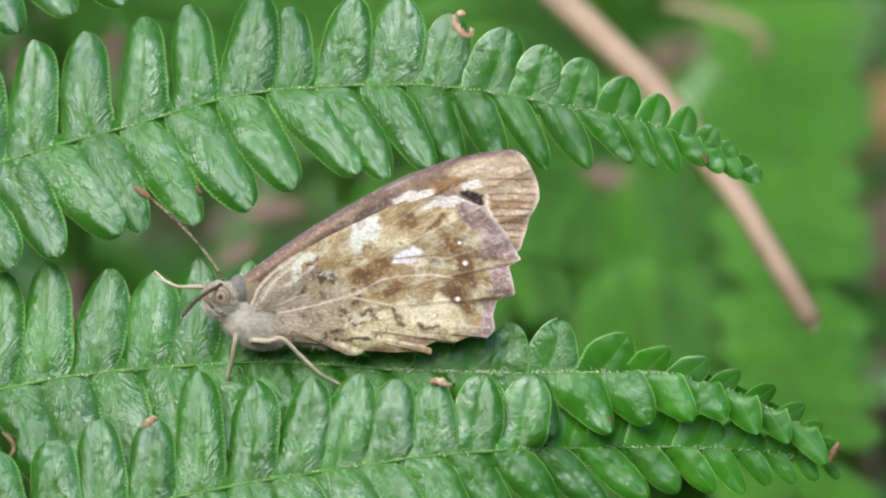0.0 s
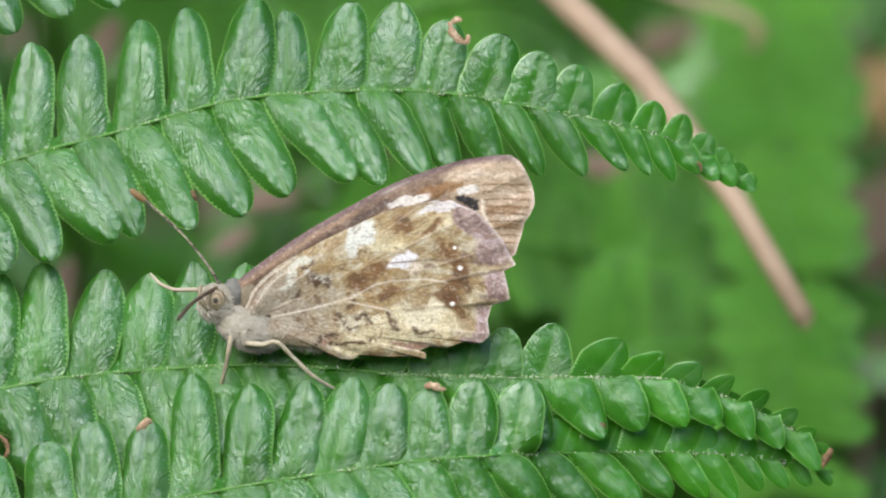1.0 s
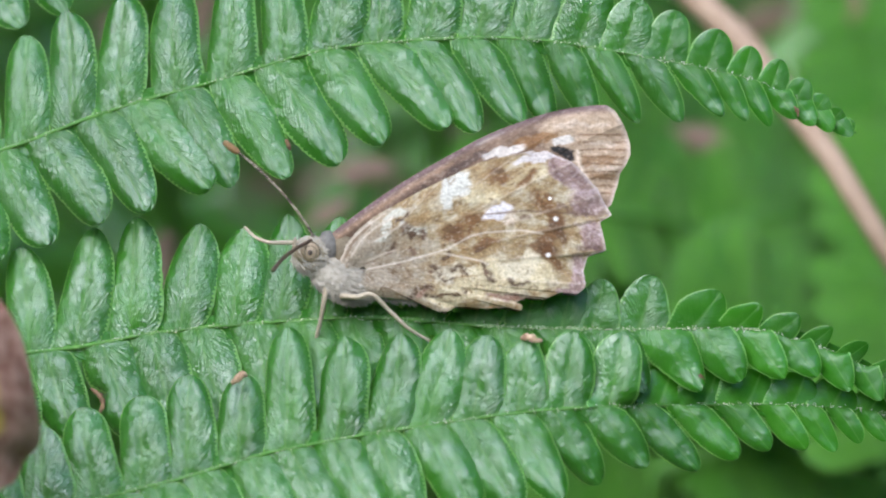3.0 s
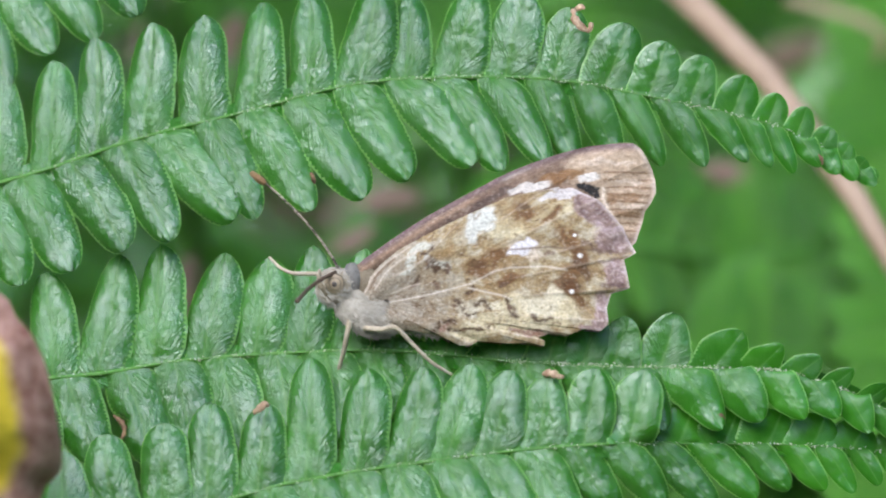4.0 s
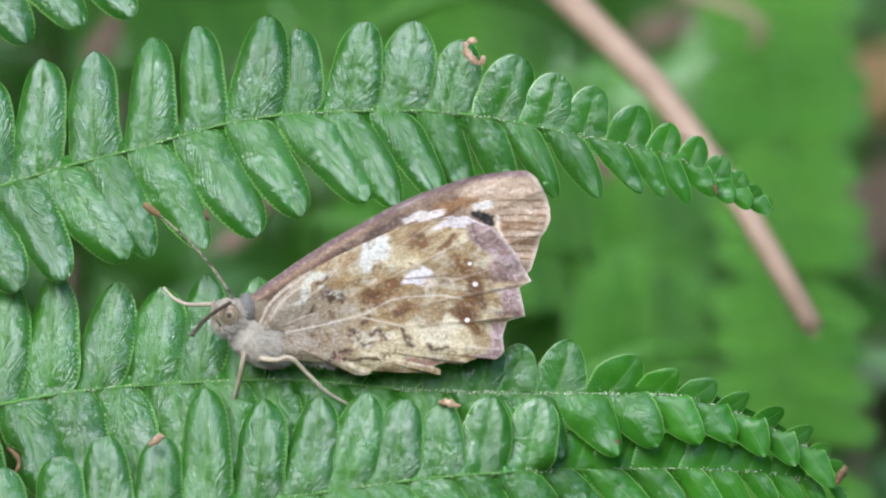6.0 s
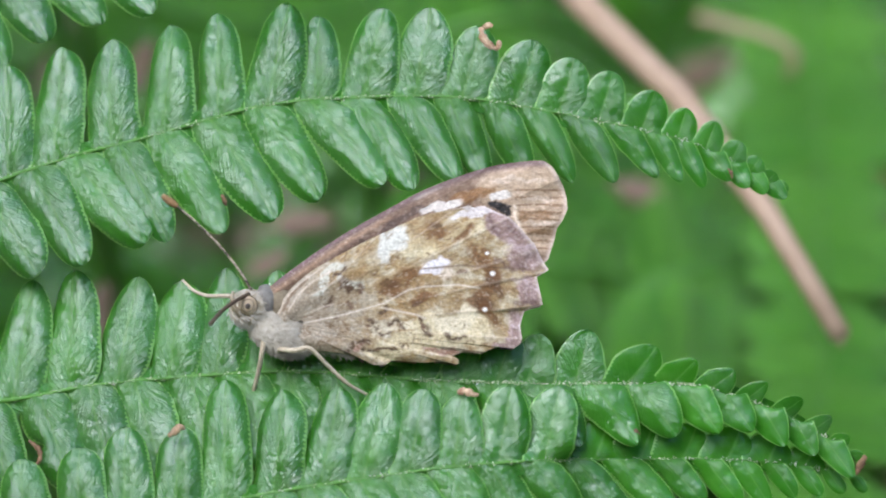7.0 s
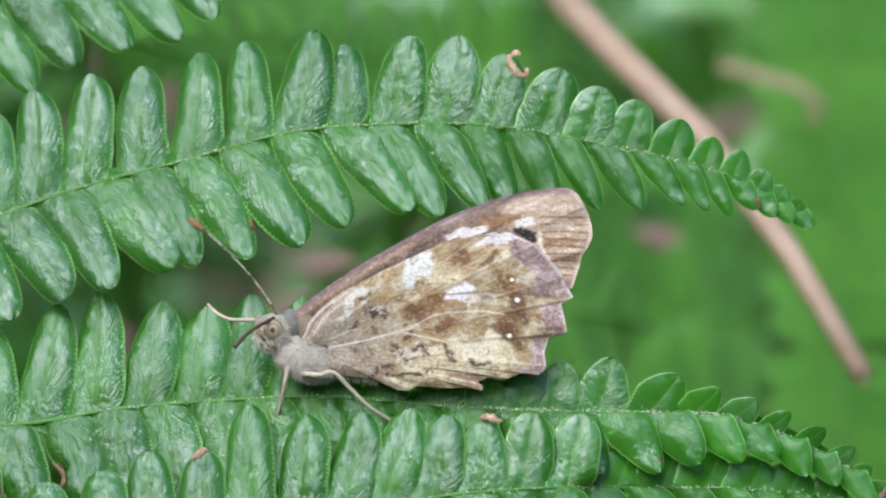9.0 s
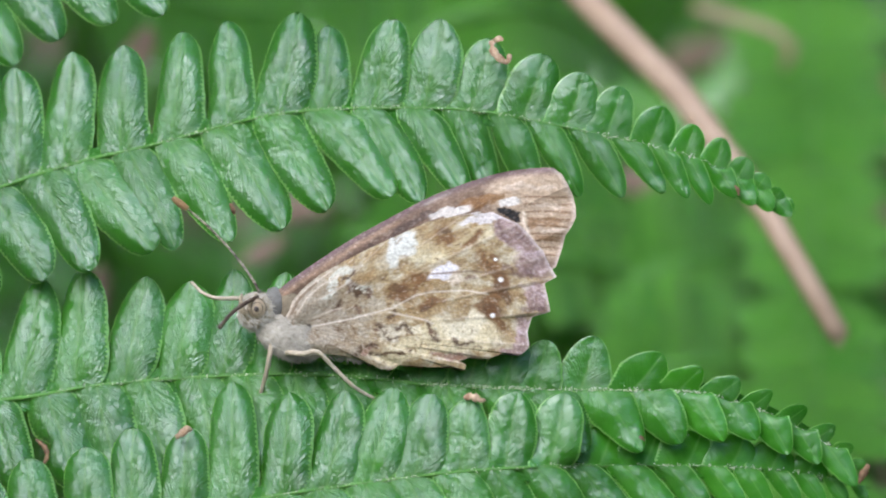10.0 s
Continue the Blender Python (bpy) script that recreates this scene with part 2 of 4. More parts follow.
def ball(centre, rx, ry, rz, turn=0.0, rough=0.0, seg=20, rings=14, seed=0):
    """A lumpy ellipsoid, turned in the leaning plane."""
    noise.seed_set(seed + 1)
    rot = Matrix.Rotation(radians(turn), 3, "Z")
    verts, faces = [], []
    for i in range(rings + 1):
        f = math.pi * i / rings
        for k in range(seg):
            g = 2 * math.pi * k / seg
            v = Vector((math.cos(f), math.sin(f) * math.cos(g), math.sin(f) * math.sin(g)))
            s = 1 + rough * noise.noise(v * 3.1 + Vector((seed, 0, 0)))
            verts.append(Vector(centre) + rot @ Vector((v.x * rx, v.y * ry, v.z * rz)) * s)
    for i in range(rings):
        for k in range(seg):
            faces.append((i * seg + k, (i + 1) * seg + k, (i + 1) * seg + (k + 1) % seg, i * seg + (k + 1) % seg))
    return verts, faces


# ---- fern leaflets ----
def leaflet(base, tip, normal, width, bend=0.0, roll=0.0, na=16, nl=28, seed=0, bite=None, skew=0.0, foot=None, edge=None, point=0.0, relief=1.0):
    """Verts, faces and UVs of one leaflet: broad foot, round tip, sunken midrib, pillowed halves, margin rolled under."""
    rng = random.Random(seed)
    a = tip - base
    length = a.length
    a.normalize()
    w = a.cross(normal).normalized()
    m = w.cross(a)
    if roll:
        q = Matrix.Rotation(radians(roll), 3, a)
        w, m = q @ w, q @ m
    ph, amp = rng.uniform(0, 6.28), rng.uniform(0.8, 1.3)
    fat, own, lean = rng.uniform(4.2, 6.4) * (1 - 0.52 * point), rng.uniform(0.5, 0.64), rng.uniform(0.08, 0.22) + 0.14 * point
    foot = own if foot is None else foot
    verts, uvs, faces = [], [], []
    for j in range(nl + 1):
        s = 1 - (1 - j / nl) ** 1.9
        g = (foot + (1 - foot) * math.sin(math.pi / 2 * min(s / 0.26, 1) ** 0.8)) * (1 - lean * s ** 1.4) * max(1 - s ** fat, 0.0) ** 0.5
        g *= 1 + 0.018 * math.sin(s * 85 + ph)
        left, right = 1 + skew * (1 - s) + 0.05 * math.sin(s * 5 + ph), 1 - skew * (1 - s) + 0.05 * math.sin(s * 6 + 2 * ph)
        for i in range(na + 1):
            u = -1 + 2 * i / na
            u = math.copysign(abs(u) ** 0.85, u)
            au = abs(u)
            half = width / 2 * g * (left if u < 0 else right)
            if bite and u * bite[0] > 0:
                half *= 1 - bite[2] * math.exp(-((s - bite[1]) / bite[3]) ** 2)
            rise = min(1, 0.25 * (1 - point) + 5 * s)
            dome = 0.055 * math.sin(math.pi * min(au, 1) ** 0.8) * amp - 0.105 * (1 - 0.45 * point) * au ** 3 - 0.075 * au - 0.035 * au ** 9
            z = relief * width * (dome - 0.015 * math.exp(-(u / 0.1) ** 2) * (1 - 0.6 * point)) * g * rise
            z += relief * width * 0.010 * math.sin(2 * math.pi * (s * 9 - au * 1.6) + ph) * au * (1 - au) * 4
            z += relief * width * 0.055 * noise.noise(Vector((u * 1.3, s * 3.5, 0.37 * seed))) * min(1, 4 * s)
            z += relief * width * 0.022 * noise.noise(Vector((u * 3.1, s * 8.5, 0.71 * seed))) * min(1, 4 * s) * (1 - 0.6 * point)
            z += relief * length * (0.028 * 4 * s ** 0.8 * (1 - s)) + relief * width * 0.03 * math.sin(s * 7 + ph + u) * min(1, 4 * s)
            side = w
            if edge is not None and s < 0.3:
                mix = (s / 0.3) ** 0.7
                side = (edge * (1 if edge.dot(w) > 0 else -1)) * (1 - mix) + w * mix
            verts.append(base + a * (s * length) + side * (u * half + bend * length * s * s - bend * length * s) + m * z)
            uvs.append(((u + 1) / 2, s))
    for j in range(nl):
        for i in range(na):
            p = j * (na + 1) + i
            faces.append((p, p + 1, p + na + 2, p + na + 1))
    return verts, faces, uvs


PLANE = Vector((0.0, 0.33, 0.94))       # the way the fronds face, in the leaning plane


class Frond:
    """A frond near the butterfly: a rachis through plan points and rows of (foot p, tip p, tip q, width) of leaflets."""

    def __init__(self, rachis, label, thick=0.125, seed=0, slope=(-0.38, 0.32), fuzz=0, sharp=0.4, low=0.6):
        self.line = rachis
        self.ob = thing("fern_frond", at(*rachis[0]), label, "fern frond", "fern fronds around the butterfly")
        self.seed, self.slope, self.count, self.sharp, self.low = seed, slope, 0, sharp, low
        here = [inside(self.ob, at(r[0], r[1], r[2] - 0.20)) for r in rachis]
        pts = spline(here, 70)
        v, f = tube(pts, lambda s: (1.05 * thick * (1 - 0.7 * s) + 0.05) * (1 - s ** 12 * 0.85) * MM, 8, 0.16, seed)
        part("rachis", mesh("rachis", v, f, RACHIS), self.ob, "green ridged rachis")
        verts, faces, uvs = [], [], []
        for i, c in enumerate(pts):
            a = (pts[min(i + 1, 70)] - pts[max(i - 1, 0)]).normalized()
            w = a.cross(PLANE).normalized()
            h = (0.95 + 0.1 * (i / 70) ** 2) * (1 - (i / 70) ** 9) * MM * (1 + 0.15 * noise.noise(Vector((i * 0.7, seed, 0))))
            for k in range(9):
                u = -1 + k / 4
                verts.append(c + w * (u * h) - PLANE * ((0.17 + 0.10 * abs(u)) * MM))
                uvs.append((0.5 + 0.3 * u, i * 0.21))
        for i in range(70):
            for k in range(8):
                p = i * 9 + k
                faces.append((p, p + 1, p + 10, p + 9))
        rng = random.Random(seed + 50)
        hv, hf = [], []
        for _ in range(320 + fuzz):
            i = rng.randrange(2, 68) if _ < 320 else rng.randrange(40, 62)
            c = pts[i].lerp(pts[i + 1], rng.random()) + PLANE * (0.10 * MM) + Vector((rng.gauss(0, 0.07), rng.gauss(0, 0.07), 0)) * MM
            way = Vector((rng.gauss(0, 1), rng.gauss(0, 1), abs(rng.gauss(0, 0.6)))).normalized()
            side = way.cross(PLANE).normalized() * (0.045 * MM)
            k, ln = len(hv), rng.uniform(0.08, 0.28) * MM
            hv += [c + side, c - side, c + PLANE * (0.05 * MM), c + way * ln]
            hf += [(k, k + 1, k + 3), (k + 1, k + 2, k + 3), (k + 2, k, k + 3)]
        tagged(part("hairs", mesh("hairs", hv, hf, CHAFF, smooth=False), self.ob, "tiny pale hairs on the rachis"), kind="stuff")
        part("web", mesh("web", verts, faces, FERN, uvs), self.ob, "green web that joins the leaflets")

    def foot(self, p):
        arr = np.array(self.line)
        return p, float(np.interp(p, arr[:, 0], arr[:, 1])), float(np.interp(p, arr[:, 0], arr[:, 2]))

    def leaf(self, p, tp, tq, width, row, drop=None, roll=None, bite=None, mat=None, lift=0.0):
        self.count += 1
        rng = random.Random(self.seed * 1000 + self.count)
        fp, fq, fd = self.foot(p)
        size = math.hypot(tp - fp, tq - fq) * 0.0414
        turned = min(max((fp - 450) / 600, 0), 1) if row == "upper" else 0.8 * min(max((fp - 900) / 450, 0), 1)
        d = (self.slope[0] if row == "upper" else self.slope[1]) * (1 - 0.7 * turned) if drop is None else drop
        b, t = flat(fp, fq, fd - 0.12), flat(tp, tq, fd + 1.5 * lift + d * size)
        origin = (LEAN.inverted() @ self.ob.matrix_basis.translation)
        b, t = b * MM - origin, t * MM - origin
        out = 1 if row == "upper" else -1
        tangent = (flat(*self.foot(p + 12)) - flat(*self.foot(p - 12))).normalized()
        facing = Vector((-0.2 + 0.35 * turned, 0.44 - 0.68 * turned, 0.9))
        if roll is None:
            roll = rng.uniform(-12, 6) * out
        # nearer the tip, leaflets take the lightened, less glossy copies
        tipward = fp - (0 if row == "upper" else 170)
        own = FERN_TIP if tipward > 985 else FERN_MID if tipward > 800 else FERN
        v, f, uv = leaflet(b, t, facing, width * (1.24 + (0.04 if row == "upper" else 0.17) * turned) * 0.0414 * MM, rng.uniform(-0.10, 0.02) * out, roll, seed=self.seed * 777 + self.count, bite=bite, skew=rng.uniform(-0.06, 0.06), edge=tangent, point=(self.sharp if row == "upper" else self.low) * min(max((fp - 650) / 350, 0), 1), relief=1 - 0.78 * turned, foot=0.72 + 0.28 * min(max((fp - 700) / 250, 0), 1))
        return part("leaflet", mesh("leaflet", v, f, mat or own, uv), self.ob)

    def rows(self, row, spec, **more):
        for p, tp, tq, w in spec:
            self.leaf(p, tp, tq, w, row, **more)


# upper frond, which passes behind the wings
RA = ((-440, 432, -8), (-260, 378, -6.3), (-120, 335, -6.0), (0, 290, -5.8), (100, 258, -5.6), (200, 232, -5.4), (300, 202, -5.3), (400, 174, -5.1), (500, 159, -5.1), (600, 153, -5.1), (700, 150, -5.1),
      (800, 155, -5.3), (900, 170, -5.4), (1000, 188, -5.6), (1100, 208, -6.0), (1180, 228, -6.5), (1250, 260, -7.1), (1305, 290, -7.6), (1352, 318, -8.0))
frond_a = Frond(RA, "fresh green fern frond arching behind the butterfly's wings", seed=1)
frond_a.rows("upper", ((-205, -215, 160, 78), (-118, -112, 142, 78), (-32, -40, 102, 82), (50, 62, 72, 84), (150, 150, 55, 86), (238, 256, 28, 82)))
frond_a.rows("upper", ((425, 462, -12, 90), (595, 630, -6, 86), (685, 712, -8, 88), (770, 805, 25, 80)), lift=0.3)
frond_a.rows("upper", ((335, 335, 6, 78), (508, 515, 10, 66)), lift=-0.5)
frond_a.rows("upper", ((862, 902, 50, 86), (940, 968, 80, 78), (1012, 1036, 103, 68), (1088, 1112, 136, 66), (1152, 1168, 166, 52), (1203, 1220, 189, 46), (1247, 1264, 224, 44), (1282, 1298, 252, 40), (1312, 1326, 278, 34), (1334, 1348, 300, 24)), drop=-0.08)
frond_a.rows("lower", ((-240, -160, 540, 84), (-165, -72, 514, 84), (-80, 22, 474, 84), (8, 104, 456, 84), (80, 212, 416, 84), (165, 252, 412, 74)))
frond_a.rows("lower", ((240, 350, 396, 74), (325, 442, 371, 86), (412, 520, 336, 80), (500, 634, 308, 72), (585, 685, 315, 66), (668, 765, 302, 66)))
frond_a.rows("lower", ((748, 815, 302, 60), (825, 890, 298, 56), (895, 968, 300, 52), (970, 1044, 299, 50), (1045, 1118, 289, 44), (1110, 1160, 297, 36), (1160, 1200, 307, 32), (1205, 1246, 294, 38), (1245, 1280, 305, 36), (1280, 1310, 316, 32), (1312, 1345, 324, 28)), drop=0.06)

# frond that carries the butterfly
RB = ((-430, 772, -3), (-190, 715, -2.6), (-80, 700, -2.8), (0, 690, -2.9), (100, 670, -3), (200, 658, -3), (300, 650, -2.6), (400, 643, -1.9), (500, 641, -1.4), (600, 646, -1.2), (700, 655, -1.2), (800, 658, -1.4), (900, 660, -1.7),
      (1000, 660, -2.2), (1100, 658, -2.9), (1200, 664, -3.7), (1280, 688, -4.5), (1350, 716, -5.3), (1420, 756, -6.1), (1478, 800, -6.9))
frond_b = Frond(RB, "glossy green fern frond carrying the resting butterfly", seed=2, fuzz=300, sharp=1.0, low=0.8)
frond_b.rows("upper", ((-105, -122, 516, 76), (-25, 10, 482, 86), (75, 82, 464, 88), (160, 195, 474, 80), (250, 272, 481, 86)))
frond_b.rows("upper", ((335, 350, 459, 78), (415, 440, 461, 78), (500, 522, 482, 78), (590, 612, 505, 78), (680, 703, 530, 76), (770, 798, 552, 74)), lift=-0.4)
frond_b.rows("upper", ((885, 908, 572, 74), (968, 994, 564, 84), (1062, 1114, 594, 76), (832, 856, 566, 70), (1140, 1184, 616, 60), (1210, 1252, 636, 52), (1272, 1310, 656, 40), (1335, 1372, 684, 38), (1390, 1424, 716, 36), (1432, 1456, 750, 32), (1458, 1480, 782, 22)), drop=-0.05)
frond_b.rows("lower", ((-165, -112, 866, 84), (-80, -28, 850, 84), (110, 150, 842, 88), (190, 242, 835, 88), (290, 332, 830, 92), (375, 420, 815, 92)))
frond_b.leaf(22, 78, 850, 86, "lower", bite=(1, 0.48, 0.5, 0.11))
frond_b.rows("lower", ((460, 505, 810, 78), (545, 600, 805, 78), (635, 690, 795, 76), (730, 790, 785, 76), (820, 885, 778, 76)), drop=0.12)
frond_b.rows("lower", ((908, 980, 772, 76), (1000, 1080, 768, 74), (1080, 1150, 751, 74), (1160, 1226, 746, 62), (1232, 1284, 742, 56), (1298, 1342, 768, 52), (1355, 1396, 784, 44), (1408, 1462, 822, 40)), drop=0.1)

# frond below, overlapping it
RC = ((-430, 1100, 3), (-130, 1005, 3.2), (-46, 978, 3.1), (74, 948, 2.9), (174, 922, 2.7), (300, 884, 2.5), (400, 863, 2.4), (500, 845, 2.3), (600, 830, 2.2), (700, 815, 2.1), (800, 804, 1.9), (900, 797, 1.0), (950, 795, -0.6), (1000, 794, -2.3),
      (1100, 792, -3.5), (1200, 792, -4.5), (1300, 795, -5.6), (1400, 806, -6.9), (1490, 826, -8.2))
frond_c = Frond(RC, "green fern frond lying over its neighbour's leaflets", seed=3, slope=(-0.31, 0.32), low=0.1)
frond_c.rows("upper", ((-160, -178, 862, 84), (-75, -92, 832, 84), (10, -14, 798, 84), (89, 92, 776, 84), (172, 176, 740, 82), (262, 273, 738, 80), (346, 352, 656, 80), (436, 450, 672, 82), (520, 552, 668, 84), (596, 637, 660, 78), (676, 704, 670, 78), (756, 772, 680, 78), (836, 856, 664, 80), (916, 942, 666, 80)))
frond_c.rows("upper", ((1005, 1030, 728, 98), (1085, 1108, 730, 98), (1160, 1185, 734, 94), (1240, 1262, 740, 90), (1310, 1332, 754, 82), (1375, 1395, 770, 66), (1435, 1450, 798, 36)), drop=-0.3)
frond_c.rows("lower", ((-125, -62, 1130, 82), (-40, 20, 1110, 82), (44, 100, 1092, 84), (115, 182, 1080, 84), (195, 265, 1062, 84), (280, 352, 1046, 84), (355, 440, 1030, 84), (430, 512, 1000, 82), (508, 572, 1008, 82), (588, 680, 985, 80), (660, 754, 980, 78), (742, 834, 962, 76)))
frond_c.rows("lower", ((818, 900, 934, 68), (890, 984, 903, 60), (970, 1074, 908, 56), (1046, 1144, 887, 52), (1126, 1200, 872, 46), (1200, 1264, 871, 42), (1264, 1316, 874, 36), (1316, 1360, 859, 32), (1366, 1406, 855, 28), (1416, 1446, 850, 24), (1462, 1485, 848, 18)), drop=0.0)

# frond at the upper left and frond at the bottom
RD = ((-480, 52, -13), (-330, -5, -11.8), (-200, -45, -11.6), (-60, -88, -11.4), (80, -128, -11.2), (220, -165, -11.2), (360, -190, -11.4), (480, -205, -11.8))
frond_d = Frond(RD, "green fern frond with hanging leaflets above the others", seed=4)
frond_d.rows("lower", ((-310, -195, 190, 82), (-225, -120, 128, 82), (-150, -42, 102, 80), (-70, 33, 58, 80), (15, 128, 27, 76), (100, 218, 10, 72), (180, 280, -30, 66), (255, 345, -70, 60), (325, 400, -115, 50)))
frond_d.rows("upper", ((-240, -235, -200, 78), (-150, -140, -235, 78), (-65, -50, -270, 76), (20, 40, -300, 74), (110, 130, -325, 70), (200, 220, -335, 64), (290, 305, -330, 56)))
RE = ((-425, 1420, 2), (-60, 1310, 2), (280, 1235, 2), (400, 1205, 2), (550, 1175, 2), (700, 1150, 2), (850, 1138, 2), (1000, 1135, 1.6), (1150, 1142, 1), (1300, 1165, 0), (1420, 1200, -1))
frond_e = Frond(RE, "green fern frond below with browned leaflet tips", seed=5)
frond_e.rows("upper", ((350, 360, 1040, 80), (440, 452, 1015, 80), (525, 540, 995, 80), (600, 616, 972, 80), (672, 690, 985, 78), (745, 760, 972, 78), (825, 842, 990, 78), (910, 935, 984, 78), (990, 1012, 977, 78), (1075, 1102, 988, 78), (1155, 1180, 1012, 70), (1230, 1255, 1045, 62), (1300, 1320, 1080, 52)))
frond_e.rows("lower", ((450, 500, 1340, 78), (540, 590, 1325, 78), (630, 685, 1310, 78), (720, 780, 1295, 76), (810, 870, 1285, 74), (900, 960, 1278, 72), (990, 1045, 1272, 66), (1080, 1130, 1268, 60), (1170, 1210, 1265, 52), (1250, 1285, 1262, 44)))


# ---- stem that carries the near fronds ----
def fern_stem():
    low = at(-425, 1420, 2)
    ob = thing("fern_plant", Vector((low.x, low.y - 0.01, 0)), "upright green fern plant stalk carrying the near fronds", "fern plant")
    way = [at(-520, -260, -16), at(-480, 52, -13), at(-440, 432, -8), at(-430, 772, -3), at(-430, 1100, 3), low, low + Vector((0.004, 0, -0.09)), Vector((low.x + 0.006, low.y - 0.01, -0.01))]
    v, f = tube(spline([inside(ob, q) for q in way], 60), lambda s: (0.5 + 1.3 * s) * MM, 10, 0.05, 9)
    part("stem", mesh("stem", v, f, RACHIS), ob)
    return ob


fern_stem()

# ---- withered bits on the fronds ----
def scrap(frond, name, points, width, label, mat=None, seed=0):
    """A dry, rolled strip of leaf along plan points (p, q, d)."""
    pts = spline([inside(frond.ob, at(*q)) for q in points], 16)
    rng = random.Random(seed)
    verts, faces = [], []
    for i, c in enumerate(pts):
        s = i / 16
        a = (pts[min(i + 1, 16)] - pts[max(i - 1, 0)]).normalized()
        w = a.cross(PLANE).normalized()
        m = w.cross(a)
        h = width * 0.0414 * MM / 2 * (0.35 + 0.65 * math.sin(math.pi * min(0.08 + 0.9 * s, 1))) * rng.uniform(0.6, 1.3)
        for k in range(7):
            g = radians(-75 + 150 * k / 6)
            verts.append(c + w * (math.sin(g) * h) + m * ((math.cos(g) - 0.3) * h * 0.8))
    for i in range(16):
        for k in range(6):
            p = i * 7 + k
            faces.append((p, p + 1, p + 8, p + 7))
    me = mesh(name, verts, faces, mat or WITHERED)
    return part(name, me, frond.ob, label)


scrap(frond_a, "withered_tip", ((806, 28, -4.3), (815, 24, -3.8), (824, 25, -3.5)), 14, "curled pale brown dry leaf scrap", seed=1)
scrap(frond_a, "withered_tip", ((803, 28, -4.0), (806, 44, -3.6), (818, 58, -3.5), (832, 64, -3.6), (836, 50, -3.6)), 15, "curled pale brown dry leaf scrap", seed=2)
scrap(frond_a, "brown_nick", ((347, 328, -2.8), (351, 337, -2.7), (355, 348, -2.8)), 9, "small reddish-brown nick", BROWNED, seed=3)
scrap(frond_a, "brown_nick", ((1242, 272, -6.1), (1248, 280, -6.1), (1250, 290, -6.1)), 7, "small brown spot", BROWNED, seed=4)
scrap(frond_c, "withered_tip", ((762, 676, 0.9), (776, 674, 1.3), (790, 680, 1.4), (800, 680, 1.2)), 14, "pale reddish dry leaflet tip", seed=5)
scrap(frond_c, "withered_tip", ((252, 756, 1.7), (264, 747, 2.2), (272, 740, 2.2), (279, 744, 2.0)), 15, "pale brown dry leaflet tip", seed=6)
scrap(frond_b, "brown_spot", ((1072, 738, -1.9), (1078, 745, -1.8), (1082, 752, -1.9)), 16, "dark brown spot", BROWNED, seed=7)
scrap(frond_b, "withered_tip", ((1484, 784, -6.2), (1478, 796, -6.0), (1472, 806, -6.0), (1468, 818, -6.0)), 16, "withered brown frond tip", BROWNED, seed=8)
scrap(frond_b, "brown_edge", ((4, 766, -1.3), (20, 780, -1.0), (24, 796, -0.9), (16, 812, -0.9)), 10, "brown bitten edge", BROWNED, seed=9)
scrap(frond_e, "withered_tip", ((742, 982, 1.0), (758, 974, 1.2), (776, 984, 1.2)), 22, "blackened dry leaflet tip", BROWNED, seed=10)
scrap(frond_e, "withered_tip", ((826, 996, 0.8), (842, 990, 1.0), (858, 996, 1.0)), 14, "brown dry leaflet tip", BROWNED, seed=11)


# ---- butterfly ----
butterfly = thing("butterfly", at(450, 650, -2.5), "speckled brown and cream butterfly with folded wings on a frond", "butterfly")


def here(p, q, d=0.0):
    return inside(butterfly, at(p, q, d))


def soft(x, lo, hi):
    t = np.clip((x - lo) / (hi - lo), 0, 1)
    return t * t * (3 - 2 * t)


def warp(p, q, scale, amount, seed):
    """Plan points shifted by smooth noise, to fray the blotches."""
    out = np.zeros((len(p), 2))
    for i in range(len(p)):
        v = Vector((p[i] / scale, q[i] / scale, seed))
        out[i] = noise.noise(v), noise.noise(v + Vector((31.7, 11.3, 5.1)))
    return p + amount * out[:, 0], q + amount * out[:, 1]


def blots(p, q, spots, power=2.0, core=0.72):
    """Cover from soft ellipses (p, q, half length, half width, turn)."""
    cover = np.zeros(len(p))
    for cp, cq, rl, rw, turn in spots:
        c, s = math.cos(radians(turn)), math.sin(radians(turn))
        x, y = (p - cp) * c + (q - cq) * s, -(p - cp) * s + (q - cq) * c
        cover = np.maximum(cover, 1 - soft((np.abs(x / rl) ** power + np.abs(y / rw) ** power) ** (1 / power), core, 1.12 - 0.05 * (power - 2)))
    return cover


def lay(colour, cover, paint):
    return colour * (1 - cover[:, None]) + np.array(paint)[None] * cover[:, None]


